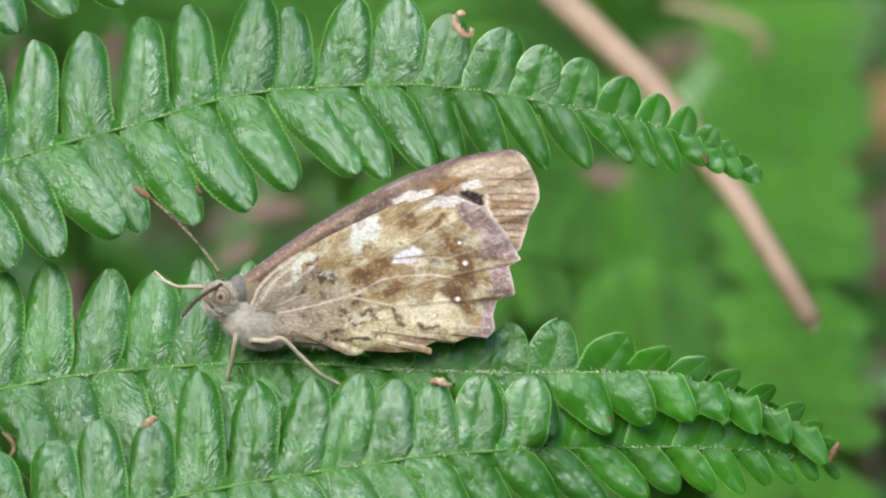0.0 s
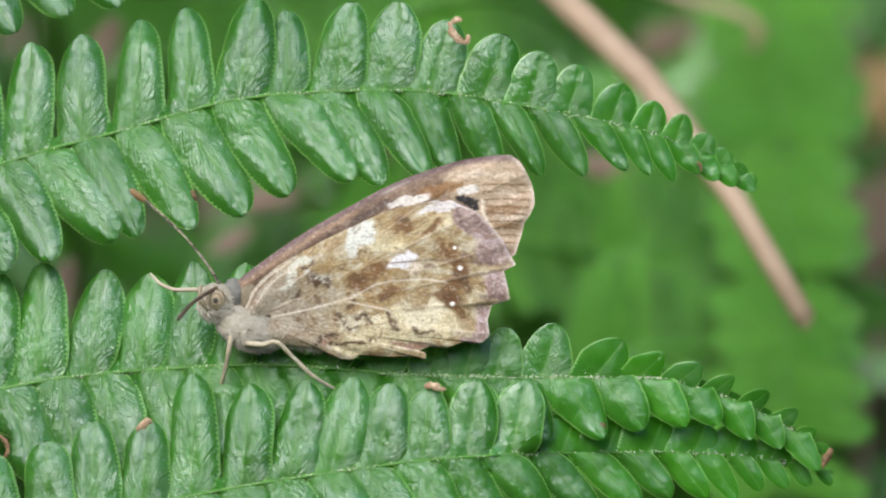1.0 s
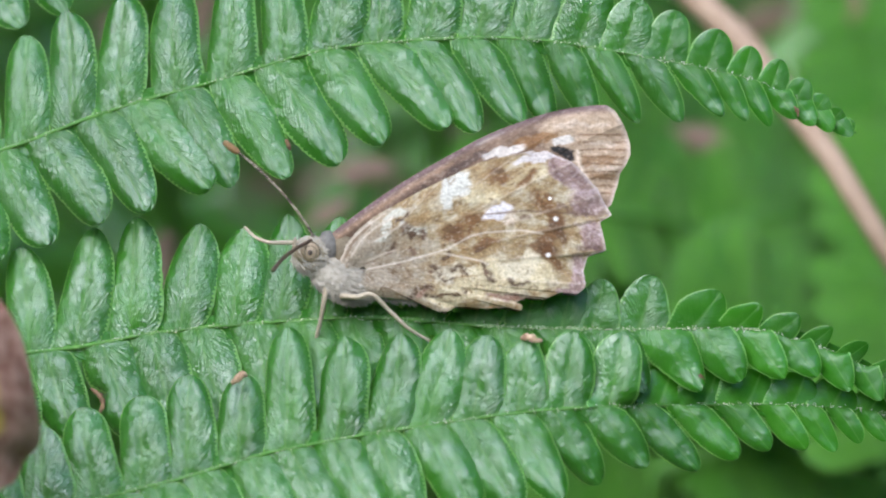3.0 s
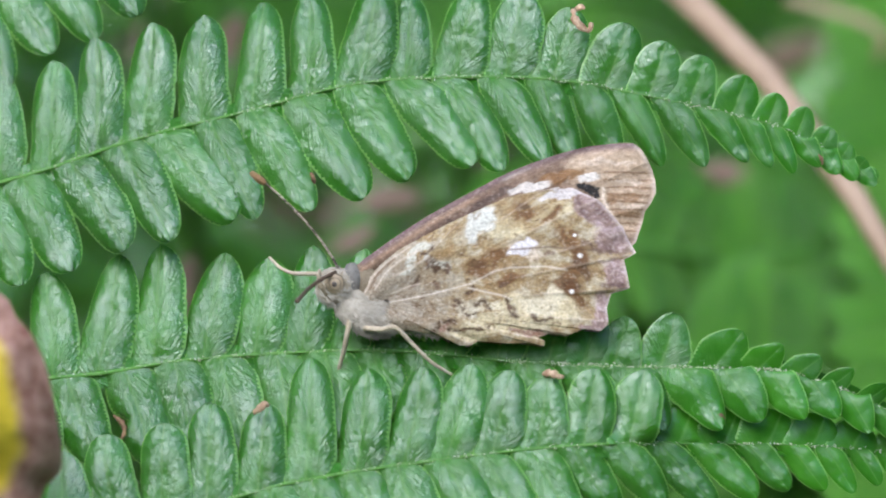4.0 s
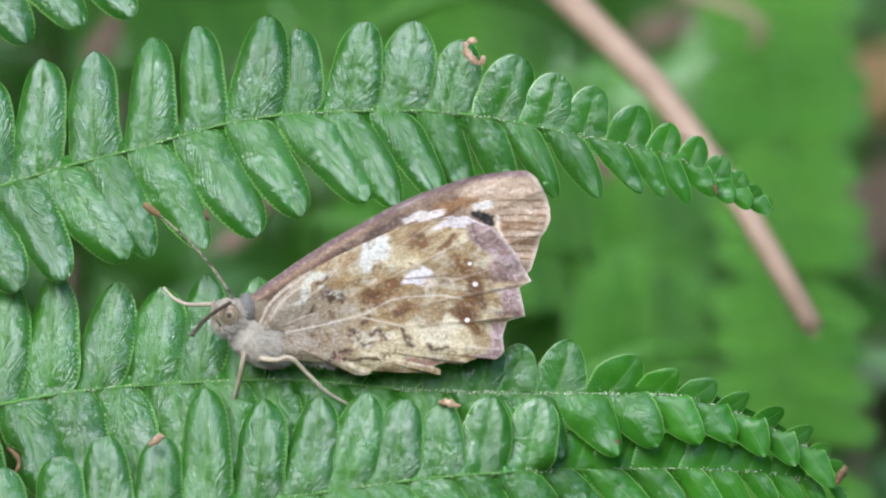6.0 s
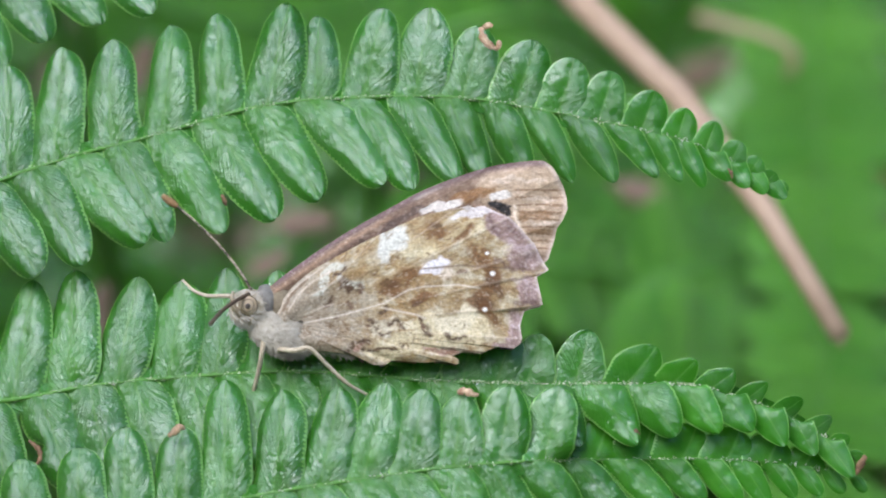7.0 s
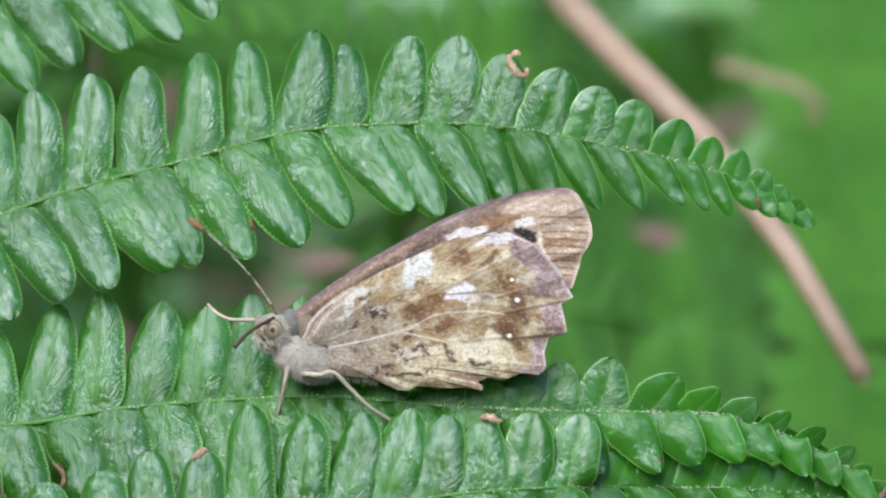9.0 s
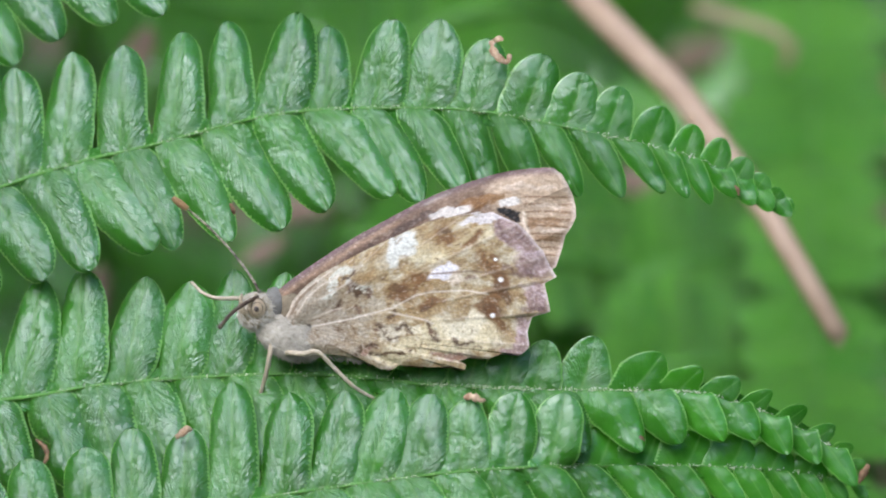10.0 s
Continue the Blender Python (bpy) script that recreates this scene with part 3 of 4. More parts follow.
def fan(root, rim, n_turn, n_out, rounded=False):
    """A sheet fanned out from the root to a rim through plan points: plan places, turns and shares of the way out."""
    if rounded:
        rim = [(v.x, v.y) for v in spline([(u, v, 0) for u, v in rim], 60)]
    rim = [(u0 + (u1 - u0) * k / 10, v0 + (v1 - v0) * k / 10) for (u0, v0), (u1, v1) in zip(rim, rim[1:]) for k in range(10)] + [rim[-1]]
    ang = np.degrees(np.arctan2([v - root[1] for u, v in rim], [u - root[0] for u, v in rim]))
    far = np.hypot([u - root[0] for u, v in rim], [v - root[1] for u, v in rim])
    order = np.argsort(ang)
    ang, far = ang[order], far[order]
    turns = np.unique(np.r_[np.linspace(ang[0], ang[-1], n_turn), ang])
    rr = np.interp(turns, ang, far)
    share = np.linspace(0.02, 1, n_out) ** 0.8
    tt, ss = np.repeat(turns, n_out), np.tile(share, len(turns))
    reach = np.repeat(rr, n_out) * ss
    p, q = root[0] + reach * np.cos(np.radians(tt)), root[1] + reach * np.sin(np.radians(tt))
    faces = [(i * n_out + j, i * n_out + j + 1, (i + 1) * n_out + j + 1, (i + 1) * n_out + j) for i in range(len(turns) - 1) for j in range(n_out - 1)]
    return p, q, tt, ss, reach, faces


HIND_ROOT = (470, 560)
HIND_RIM = ((472, 600), (500, 602), (540, 606), (566, 610), (590, 618), (612, 629), (634, 629), (646, 620), (700, 624), (735, 622), (763, 627), (764, 618), (752, 612), (776, 603), (790, 603), (805, 608), (812, 603), (830, 596), (862, 598), (874, 588), (876, 581), (872, 558), (880, 531),
            (895, 526), (912, 521), (908, 500), (901, 471), (922, 459), (908, 436), (897, 412), (884, 400), (876, 390), (864, 376), (852, 366), (830, 357), (808, 347), (788, 345), (740, 354), (691, 366), (627, 396), (588, 415), (540, 441), (502, 463), (472, 488), (450, 515), (440, 546))
HIND_VEINS = (22.0, 11.0, 3.0, -4.8, -12.4, -17.6, -27.0, -36.0, -47.0)
FORE_ROOT = (440, 520)
FORE_RIM = ((428, 492), (442, 480), (500, 437), (560, 397), (640, 351), (700, 319), (760, 295), (820, 276), (870, 268), (915, 266), (931, 281), (944, 305), (951, 322), (955, 350), (947, 370), (938, 378), (934, 400), (927, 418), (924, 440), (912, 446), (830, 500), (640, 540), (480, 545))


def strokes(p, q, lines, width):
    """Cover from soft lines through plan points."""
    cover = np.zeros(len(p))
    for line in lines:
        for (a, b), (c, d) in zip(line, line[1:]):
            long = (c - a) ** 2 + (d - b) ** 2
            t = np.clip(((p - a) * (c - a) + (q - b) * (d - b)) / long, 0, 1)
            cover = np.maximum(cover, np.exp(-(((p - a - t * (c - a)) ** 2 + (q - b - t * (d - b)) ** 2) / width ** 2)))
    return cover


def speckle(p, q, a, b, z):
    return np.array([noise.noise(Vector((u / a, v / b, z))) for u, v in zip(p, q)])


def clouds(p, q, a, b, z):
    return np.array([noise.fractal(Vector((u / a, v / b, z)), 0.8, 2.0, 4) for u, v in zip(p, q)])


def rich(col):
    """Deeper darks and clearer lights about the mean tan of the scales."""
    mean = np.array((0.36, 0.28, 0.17))
    return mean * (np.maximum(col, 0.005) / mean) ** 1.22 * np.array((0.92, 0.88, 0.93))


def hindwing_pattern(p, q, tt, ss):
    noise.seed_set(7)
    wp, wq = warp(p, q, 24, 9, 1.3)
    wp, wq = warp(wp, wq, 8, 5, 7.7)
    fp, fq = warp(p, q, 50, 26, 3.1)
    fp, fq = warp(fp, fq, 11, 9, 8.4)
    mott = clouds(p, q, 26, 20, 2.2)
    fine = clouds(p, q, 9, 7, 6.2)
    col = np.tile((0.37, 0.285, 0.145), (len(p), 1))
    col = lay(col, soft(mott, 0.0, 0.55) * 0.7, (0.29, 0.19, 0.08))
    col = lay(col, soft(-mott, 0.0, 0.5) * 0.65, (0.52, 0.46, 0.31))
    # grey basal third, cream lower field, tawny upper field
    col = lay(col, (1 - soft(np.hypot(p - 470, (q - 560) * 1.25) + 40 * mott, 60, 200)) * 0.8, (0.31, 0.265, 0.185))
    col = lay(col, blots(fp, fq, ((772, 560, 62, 34, -14), (700, 560, 46, 16, 0), (640, 610, 60, 12, 0), (690, 590, 70, 15, 4), (770, 395, 36, 20, 10), (700, 420, 40, 20, -10))) * 0.75, (0.63, 0.55, 0.33))
    col = lay(col, blots(fp, fq, ((760, 548, 44, 20, -14), (640, 560, 40, 14, 0))) * 0.5, (0.70, 0.64, 0.45))
    col = lay(col, blots(fp, fq, ((740, 395, 70, 30, -15), (665, 480, 60, 26, -10), (700, 520, 60, 18, -8), (560, 480, 40, 14, -35))) * 0.45, (0.33, 0.22, 0.085))
    col = lay(col, blots(fp, fq, ((538, 475, 36, 12, -30), (578, 486, 16, 10, 0), (520, 506, 22, 8, -30))) * 0.75, (0.56, 0.55, 0.42))
    # brown blotches
    col = lay(col, blots(fp, fq, ((726, 384, 30, 15, -12), (766, 403, 13, 16, 30), (646, 488, 38, 20, -4), (682, 476, 18, 14, 20), (812, 434, 26, 14, 0), (822, 482, 30, 30, 10), (800, 524, 28, 24, 0), (826, 540, 14, 22, 0), (700, 512, 30, 12, -10), (815, 505, 34, 52, 6)), core=0.4) * 0.92, (0.19, 0.10, 0.034))
    col = lay(col, blots(wp, wq, ((720, 382, 14, 8, -12), (640, 484, 20, 10, 0), (824, 478, 18, 16, 0), (808, 524, 18, 14, 0), (834, 496, 10, 18, 0))) * 0.7, (0.115, 0.058, 0.020))
    col = lay(col, blots(wp, wq, ((740, 606, 22, 6, 6), (712, 600, 12, 4, 0), (586, 596, 12, 7, -40))) * 0.7, (0.30, 0.165, 0.12))
    # pale cells
    col = lay(col, blots(wp, wq, ((634, 420, 13, 30, 12), (652, 406, 18, 24, 18), (660, 396, 14, 14, 0)), 3.5) * 0.9, (0.60, 0.59, 0.47))
    col = lay(col, blots(fp, fq, ((722, 458, 34, 15, -18),)) * 0.6, (0.66, 0.58, 0.44))
    col = lay(col, blots(wp, wq, ((718, 458, 22, 11, -24), (732, 447, 18, 9, -10))) * 0.9, (0.72, 0.68, 0.61))
    # dark zigzag lines
    zig = (((566, 604), (576, 594), (572, 588), (590, 582), (596, 588)), ((606, 552), (616, 556), (612, 562), (624, 566), (626, 574), (640, 572)), ((692, 544), (700, 556), (712, 560), (708, 566), (718, 572)), ((640, 556), (656, 552), (664, 560)),
           ((556, 488), (566, 482), (572, 494), (584, 490), (590, 500)), ((540, 470), (552, 462), (560, 452)), ((596, 600), (624, 596), (640, 600), (668, 592)), ((740, 580), (756, 586), (776, 580)), ((628, 540), (640, 532), (636, 524)), ((528, 520), (536, 514)))
    col = lay(col, strokes(wp, wq, zig, 4.0) * soft(fine, -0.7, -0.1), (0.10, 0.058, 0.026))
    col = lay(col, blots(wp, wq, ((568, 524, 9, 7, 0), (532, 524, 5, 5, 0), (556, 480, 6, 7, 20), (588, 496, 5, 6, 0), (702, 558, 9, 5, 45), (770, 465, 7, 6, 0), (600, 560, 4, 3, 0), (545, 545, 4, 3, 0), (690, 520, 12, 5, -14))) * 0.75, (0.15, 0.085, 0.045))
    ridge = speckle(wp, wq, 22, 17, 8.8)
    col = lay(col, (1 - soft(np.abs(ridge), 0.01, 0.07)) * soft(mott, -0.3, 0.2) * 0.7, (0.15, 0.09, 0.035))
    # mauve outer margin, folded between the veins
    rim = blots(wp, wq, ((838, 378, 34, 24, 35), (862, 400, 30, 18, 10), (880, 436, 34, 26, 6), (888, 498, 22, 30, -4), (862, 566, 17, 36, 4), (850, 592, 24, 9, 0)), 2.6)
    col = lay(col, rim * 0.9, (0.30, 0.21, 0.17))
    col = lay(col, rim * soft(fine, 0.0, 0.5) * 0.55, (0.50, 0.39, 0.34))
    col = lay(col, strokes(wp, wq, (((818, 372), (838, 396)), ((850, 388), (886, 398)), ((826, 446), (880, 458), (916, 459)), ((868, 522), (908, 520))), 5.0) * 0.65, (0.13, 0.075, 0.06))
    col = lay(col, strokes(wp, wq, (((850, 420), (896, 420)), ((858, 476), (900, 486)), ((852, 410), (890, 436)), ((850, 548), (870, 556))), 4.0) * 0.5, (0.60, 0.49, 0.43))
    col = lay(col, blots(wp, wq, ((804, 352, 44, 9, 6), (780, 362, 34, 8, -6))) * 0.8, (0.57, 0.53, 0.46))
    # scale grain
    tick = speckle(p, q, 4.6, 4.0, 3.3)
    col = lay(col, soft(tick, 0.2, 0.5) * 0.28, (0.16, 0.10, 0.045))
    col = lay(col, soft(-tick, 0.22, 0.5) * 0.24, (0.70, 0.64, 0.50))
    # veins
    col = lay(col, strokes(p, q, (((488, 556), (560, 540), (630, 520), (672, 497), (700, 490), (760, 486), (800, 492)), ((626, 527), (690, 540), (704, 546))), 1.7) * 0.75, (0.62, 0.54, 0.40))
    col = lay(col, strokes(p, q, (((444, 540), (456, 512), (480, 486), (520, 458)), ((462, 534), (478, 506), (504, 482), (540, 462)), ((500, 507), (530, 490), (556, 474)), ((492, 540), (524, 526), (540, 522))), 1.9) * 0.7, (0.55, 0.47, 0.34))
    col = lay(col, strokes(p, q, (((452, 534), (468, 504), (496, 478)), ((700, 458), (770, 452), (880, 458))), 2.0) * 0.7, (0.17, 0.11, 0.06))
    for a in HIND_VEINS:
        col = lay(col, np.exp(-((tt - a) * ss / 0.3) ** 2) * soft(ss, 0.45, 0.65) * 0.25, (0.64, 0.55, 0.40))
    col = lay(col, soft(ss, 0.984, 0.996) * soft(-tt, -6, 0) * (1 - soft(-tt, 34, 40)) * 0.6, (0.58, 0.50, 0.42))
    # eyespots
    for cp, cq, r in ((823, 466, 4.6), (810, 530, 4.4), (813, 430, 3.2)):
        d = np.hypot(wp - cp, wq - cq)
        e = np.hypot(p - cp, q - cq)
        col = lay(col, (1 - soft(d, r * 1.8, r * 3.6)) * 0.7, (0.15, 0.07, 0.02))
        col = lay(col, (1 - soft(e, r * 0.5, r * 1.3)), (0.86, 0.80, 0.66))
    return np.clip(rich(col), 0.01, 0.9)


def forewing_pattern(p, q, tt, ss):
    noise.seed_set(9)
    wp, wq = warp(p, q, 24, 7, 4.3)
    wp, wq = warp(wp, wq, 8, 4, 2.7)
    mott = clouds(p, q, 30, 12, 5.2)
    fine = clouds(p, q, 9, 6, 1.9)
    col = np.tile((0.23, 0.155, 0.095), (len(p), 1))
    col = lay(col, soft(mott, -0.1, 0.5) * 0.5, (0.36, 0.26, 0.17))
    # tawny tip with brown lines
    tipz = blots(p, q, ((905, 345, 72, 92, 0), (860, 310, 70, 40, -8)), 3.0)
    col = lay(col, tipz * 0.95, (0.46, 0.35, 0.22))
    col = lay(col, tipz * soft(fine, -0.1, 0.5) * 0.6, (0.56, 0.44, 0.29))
    lines = tuple(((862 + 2 * k, 318 + 13 * k), (905, 317 + 13 * k), (950 - 2 * k, 319 + 13 * k)) for k in range(9))
    col = lay(col, strokes(p, q + 2 * mott, lines, 2.2) * soft(fine, -0.7, 0.0) * 0.8, (0.19, 0.105, 0.045))
    col = lay(col, blots(wp, wq, ((905, 360, 34, 7, 0), (906, 392, 26, 6, 0), (880, 366, 10, 14, 20))) * 0.6, (0.27, 0.15, 0.06))
    col = lay(col, blots(wp, wq, ((845, 302, 26, 6, -8), (890, 300, 30, 5, -4), (905, 335, 30, 6, 0), (915, 376, 26, 5, 0))) * 0.6, (0.64, 0.53, 0.38))
    col = lay(col, blots(wp, wq, ((788, 326, 42, 11, -12), (770, 338, 24, 9, -14))) * 0.8, (0.27, 0.145, 0.05))
    col = lay(col, blots(wp, wq, ((640, 382, 80, 15, -28), (560, 424, 60, 12, -32)), core=0.4) * 0.75, (0.17, 0.11, 0.07))
    col = lay(col, blots(wp, wq, ((594, 413, 8, 6, -20), (660, 372, 46, 6, -28), (690, 354, 16, 8, -20))) * 0.75, (0.10, 0.065, 0.045))
    # pale patches
    col = lay(col, blots(wp, wq, ((708, 354, 16, 8, -28), (738, 346, 34, 9, -10), (724, 350, 22, 10, -14)), 3.5) * 0.95, (0.66, 0.60, 0.48))
    col = lay(col, blots(wp, wq, ((838, 327, 18, 8, -6), (826, 330, 9, 7, 0)), 3.5) * 0.95, (0.66, 0.61, 0.49))
    col = lay(col, strokes(p, q, (((686, 333), (706, 322), (728, 312)),), 4.0) * 0.9, (0.74, 0.68, 0.52))
    # black eyespot with a pale rim
    col = lay(col, blots(wp, wq, ((838, 347, 20, 9, 14), (824, 343, 12, 5, 0), (852, 353, 8, 9, 0))) * 0.98, (0.014, 0.010, 0.009))
    col = lay(col, strokes(p, q, (((862, 346), (862, 366), (874, 390), (884, 402)),), 2.6) * 0.9, (0.76, 0.66, 0.48))
    # dark leading edge with two pale lines below it
    near = 1 - soft(tt, -42, -36)
    for share, paint in ((0.78, (0.44, 0.34, 0.22)), (0.85, (0.13, 0.085, 0.06)), (0.91, (0.33, 0.235, 0.15))):
        col = lay(col, np.exp(-((ss - share) / 0.016) ** 2) * near * 0.6, paint)
    edge = strokes(p, q, (((440, 484), (500, 440), (560, 400), (640, 354), (700, 322), (760, 298), (820, 279), (870, 271), (915, 269)),), 7.5)
    col = lay(col, edge * 0.9, (0.185, 0.125, 0.11))
    col = lay(col, strokes(p, q, (((440, 498), (500, 456), (560, 414), (640, 368)),), 4.0) * 0.6, (0.40, 0.27, 0.16))
    tick = speckle(p, q, 5.0, 3.6, 4.4)
    col = lay(col, soft(tick, 0.22, 0.5) * 0.25, (0.13, 0.085, 0.05))
    col = lay(col, soft(-tick, 0.24, 0.5) * 0.2, (0.62, 0.53, 0.40))
    col = lay(col, soft(ss, 0.982, 0.994) * soft(tt, -29, -27) * 0.6, (0.56, 0.47, 0.36))
    return np.clip(rich(col), 0.01, 0.9)


def wing(name, root, rim, pattern, veins, d0, n_turn, n_out, label, near=True):
    p, q, tt, ss, reach, faces = fan(root, rim, n_turn, n_out, root == FORE_ROOT)
    d = d0 + 0.35 * np.sin(np.pi * np.clip(ss, 0, 1)) * (1 if near else -1)
    for i, a in enumerate(veins):
        d = d + np.exp(-((tt - a) * reach / 260.0) ** 2) * 0.035 * soft(ss, 0.2, 0.5)
        if i % 2:
            d = d - 0.30 * np.exp(-((tt - a - 2.6) * reach / 1100.0) ** 2) * soft(ss, 0.84, 1.0) * (0.3 + 0.7 * soft(-tt, -8, 0))
    verts = [here(a, b, c) for a, b, c in zip(p, q, d)]
    me = mesh(name, verts, faces, WING, colours=pattern(p, q, tt, ss))
    return part(name, me, butterfly, label)


wing("hindwing", HIND_ROOT, HIND_RIM, hindwing_pattern, HIND_VEINS, 0.55, 330, 130, "mottled cream and brown hindwing with white-centred eyespots and scalloped edge")
wing("forewing", FORE_ROOT, FORE_RIM, forewing_pattern, (-38, -33, -28.5, -24, -20, -16), 0.0, 400, 120, "brown forewing with pale patches and a black eyespot")
far_fore = [(u - 3, v + 3) for u, v in FORE_RIM]
far_hind = [(u - 4, v + 3 if v > 400 else v + 9) for u, v in HIND_RIM]
wing("forewing", FORE_ROOT, far_fore, forewing_pattern, (-33, -24), -0.9, 70, 40, "brown forewing folded behind", near=False)
wing("hindwing", HIND_ROOT, far_hind, hindwing_pattern, HIND_VEINS, -1.4, 70, 40, "brown hindwing folded behind", near=False)

S = 0.0414 * MM


def lump(name, p, q, d, rx, ry, rz, turn, mat, rough=0.08, label="", parent=None, seed=0):
    c = here(p, q, d)
    v, f = ball(c, rx * S, ry * S, rz * S, turn, rough, seed=seed)
    return part(name, mesh(name, v, f, mat), parent or butterfly, label)


thorax = lump("thorax", 446, 572, -0.5, 62, 38, 40, -25, FUR, 0.12, "furry grey thorax", seed=1)
abdomen = lump("abdomen", 580, 592, -0.5, 120, 24, 26, -6, FUR, 0.08, "grey-brown abdomen between the wings", seed=2)
head = lump("head", 392, 530, -0.2, 33, 34, 36, 20, BODY, 0.10, "grey-brown head", seed=3)
eye = lump("eye", 391, 525, 1.02, 18, 20, 14, 20, EYE, 0.02, "brown ringed compound eye", head, 4)
lump("pupil", 390, 526, 1.60, 4.5, 5, 2, 0, DARK, 0.0, "dark eye centre", head, 5)
for turn, wide in ((0.55, 0.8), (0.9, 1.1)):
    way = [here(391 + 18 * turn * math.cos(g), 525 + 20 * turn * math.sin(g), 1.02 + 14 * 0.0414 * math.sqrt(1 - turn * turn)) for g in np.linspace(0, 2 * math.pi, 25)]
    v, f = tube(way, lambda s: wide * S, 6)
    part("eye_ring", mesh("eye_ring", v, f, COLLAR), head, "dark ring on the eye")
collar = lump("collar", 424, 516, -0.35, 19, 30, 26, 10, SLATE, 0.10, "slate-grey collar", seed=6)
lump("notum", 450, 524, -0.35, 24, 38, 24, 10, COLLAR, 0.1, "dark brown upper thorax at the wing roots", thorax, 8)
lump("cheek", 416, 538, 0.30, 8, 17, 8, 12, COLLAR, 0.08, "brown scales behind the eye", head, 7)


def hairs(name, parent, mat, spots, n, length, seed, label):
    """Short tapered hairs on an ellipsoid of the body, combed backwards."""
    rng = random.Random(seed)
    verts, faces = [], []
    for p, q, d, rx, ry, rz, turn in spots:
        c, rot = here(p, q, d), Matrix.Rotation(radians(turn), 3, "Z")
        for _ in range(n):
            v = Vector((rng.gauss(0, 1), rng.gauss(0, 1), abs(rng.gauss(0, 1)))).normalized()
            root = c + rot @ Vector((v.x * rx, v.y * ry, v.z * rz)) * S
            way = (rot @ v * 0.35 + Vector((0.8, -0.3, 0.0)) + Vector((rng.gauss(0, 0.25), rng.gauss(0, 0.25), rng.gauss(0, 0.15)))).normalized()
            side = way.cross(Vector((0.3, 0.5, 0.8))).normalized() * (1.3 * S)
            up = way.cross(side).normalized() * (1.3 * S)
            k = len(verts)
            ln = length * S * rng.uniform(0.6, 1.3)
            verts += [root + side, root - side * 0.5 + up, root - side * 0.5 - up, root + way * ln + Vector((0, -0.15, 0)) * ln]
            faces += [(k, k + 1, k + 3), (k + 1, k + 2, k + 3), (k + 2, k, k + 3)]
    return tagged(part(name, mesh(name, verts, faces, mat, smooth=False), parent, label), kind="stuff")


hairs("fur", thorax, FUR, ((446, 572, -0.5, 62, 38, 40, -25),), 2600, 10, 1, "pale grey hairs")
hairs("fur", head, FUR, ((390, 530, -0.2, 33, 34, 36, 20),), 500, 12, 2, "short grey hairs")
hairs("fur", abdomen, FUR, ((570, 592, -0.5, 120, 24, 26, -6),), 700, 7, 3, "short grey hairs")


def limb(name, points, radii, mat, label="", parent=None, seed=0, sides=8, knots=0.06, n=30):
    pts = spline([here(*p) for p in points], n)
    v, f = tube(pts, lambda s: radii(s) * S, sides, knots, seed)
    return part(name, mesh(name, v, f, mat), parent or butterfly, label)


limb("antenna", ((396, 498, 0.2), (380, 470, 0.6), (345, 425, 1.2), (300, 380, 1.8), (262, 348, 2.2)), lambda s: 2.5 - 0.5 * s, ANTENNA, "thin ringed antenna", head, 1, n=60, knots=0.12)
limb("antenna_club", ((264, 350, 2.18), (252, 342, 2.3), (238, 331, 2.5)), lambda s: 3.2 + 3.6 * math.sin(math.pi * (0.15 + 0.75 * s)), CLUB, "reddish-brown antenna club", head, 2)
limb("antenna", ((392, 504, 1.0), (370, 516, 2.2), (345, 534, 4.0), (324, 558, 6.0)), lambda s: 3.6 - 0.4 * s + 2.2 * max(0, s - 0.75), FEELER, "dark antenna pointing forward", head, 3)
limb("palp", ((378, 540, 0.8), (366, 528, 1.1), (362, 512, 1.0), (364, 500, 0.8)), lambda s: 6.5 - 4 * s, BODY, "pale hairy palp", head, 4)
limb("leg", ((382, 508, -0.3), (350, 508, 0.2), (318, 508, 0.6), (296, 500, 0.4), (284, 490, 0), (275, 481, -0.6)), lambda s: 4.6 - 2.0 * s, LEG, "pale front leg stretched forward", None, 5)
limb("leg", ((420, 575, 0.3), (416, 605, 0.6), (410, 640, -0.2), (402, 672, -1.2), (392, 705, -2.2)), lambda s: 5.4 - 2.8 * s, LEG, "pale middle leg", None, 6)
limb("leg", ((445, 602, 0.8), (475, 604, 1.4), (500, 600, 1.6), (530, 628, 1.0), (565, 660, 0.4), (603, 682, -0.6)), lambda s: 5.4 - 2.7 * s, LEG, "pale bent hind leg", None, 7)
limb("leg", ((455, 600, -1.4), (470, 620, -2.2), (480, 648, -3.0)), lambda s: 6.0 - 3.0 * s, LEG, "pale far leg", None, 8)


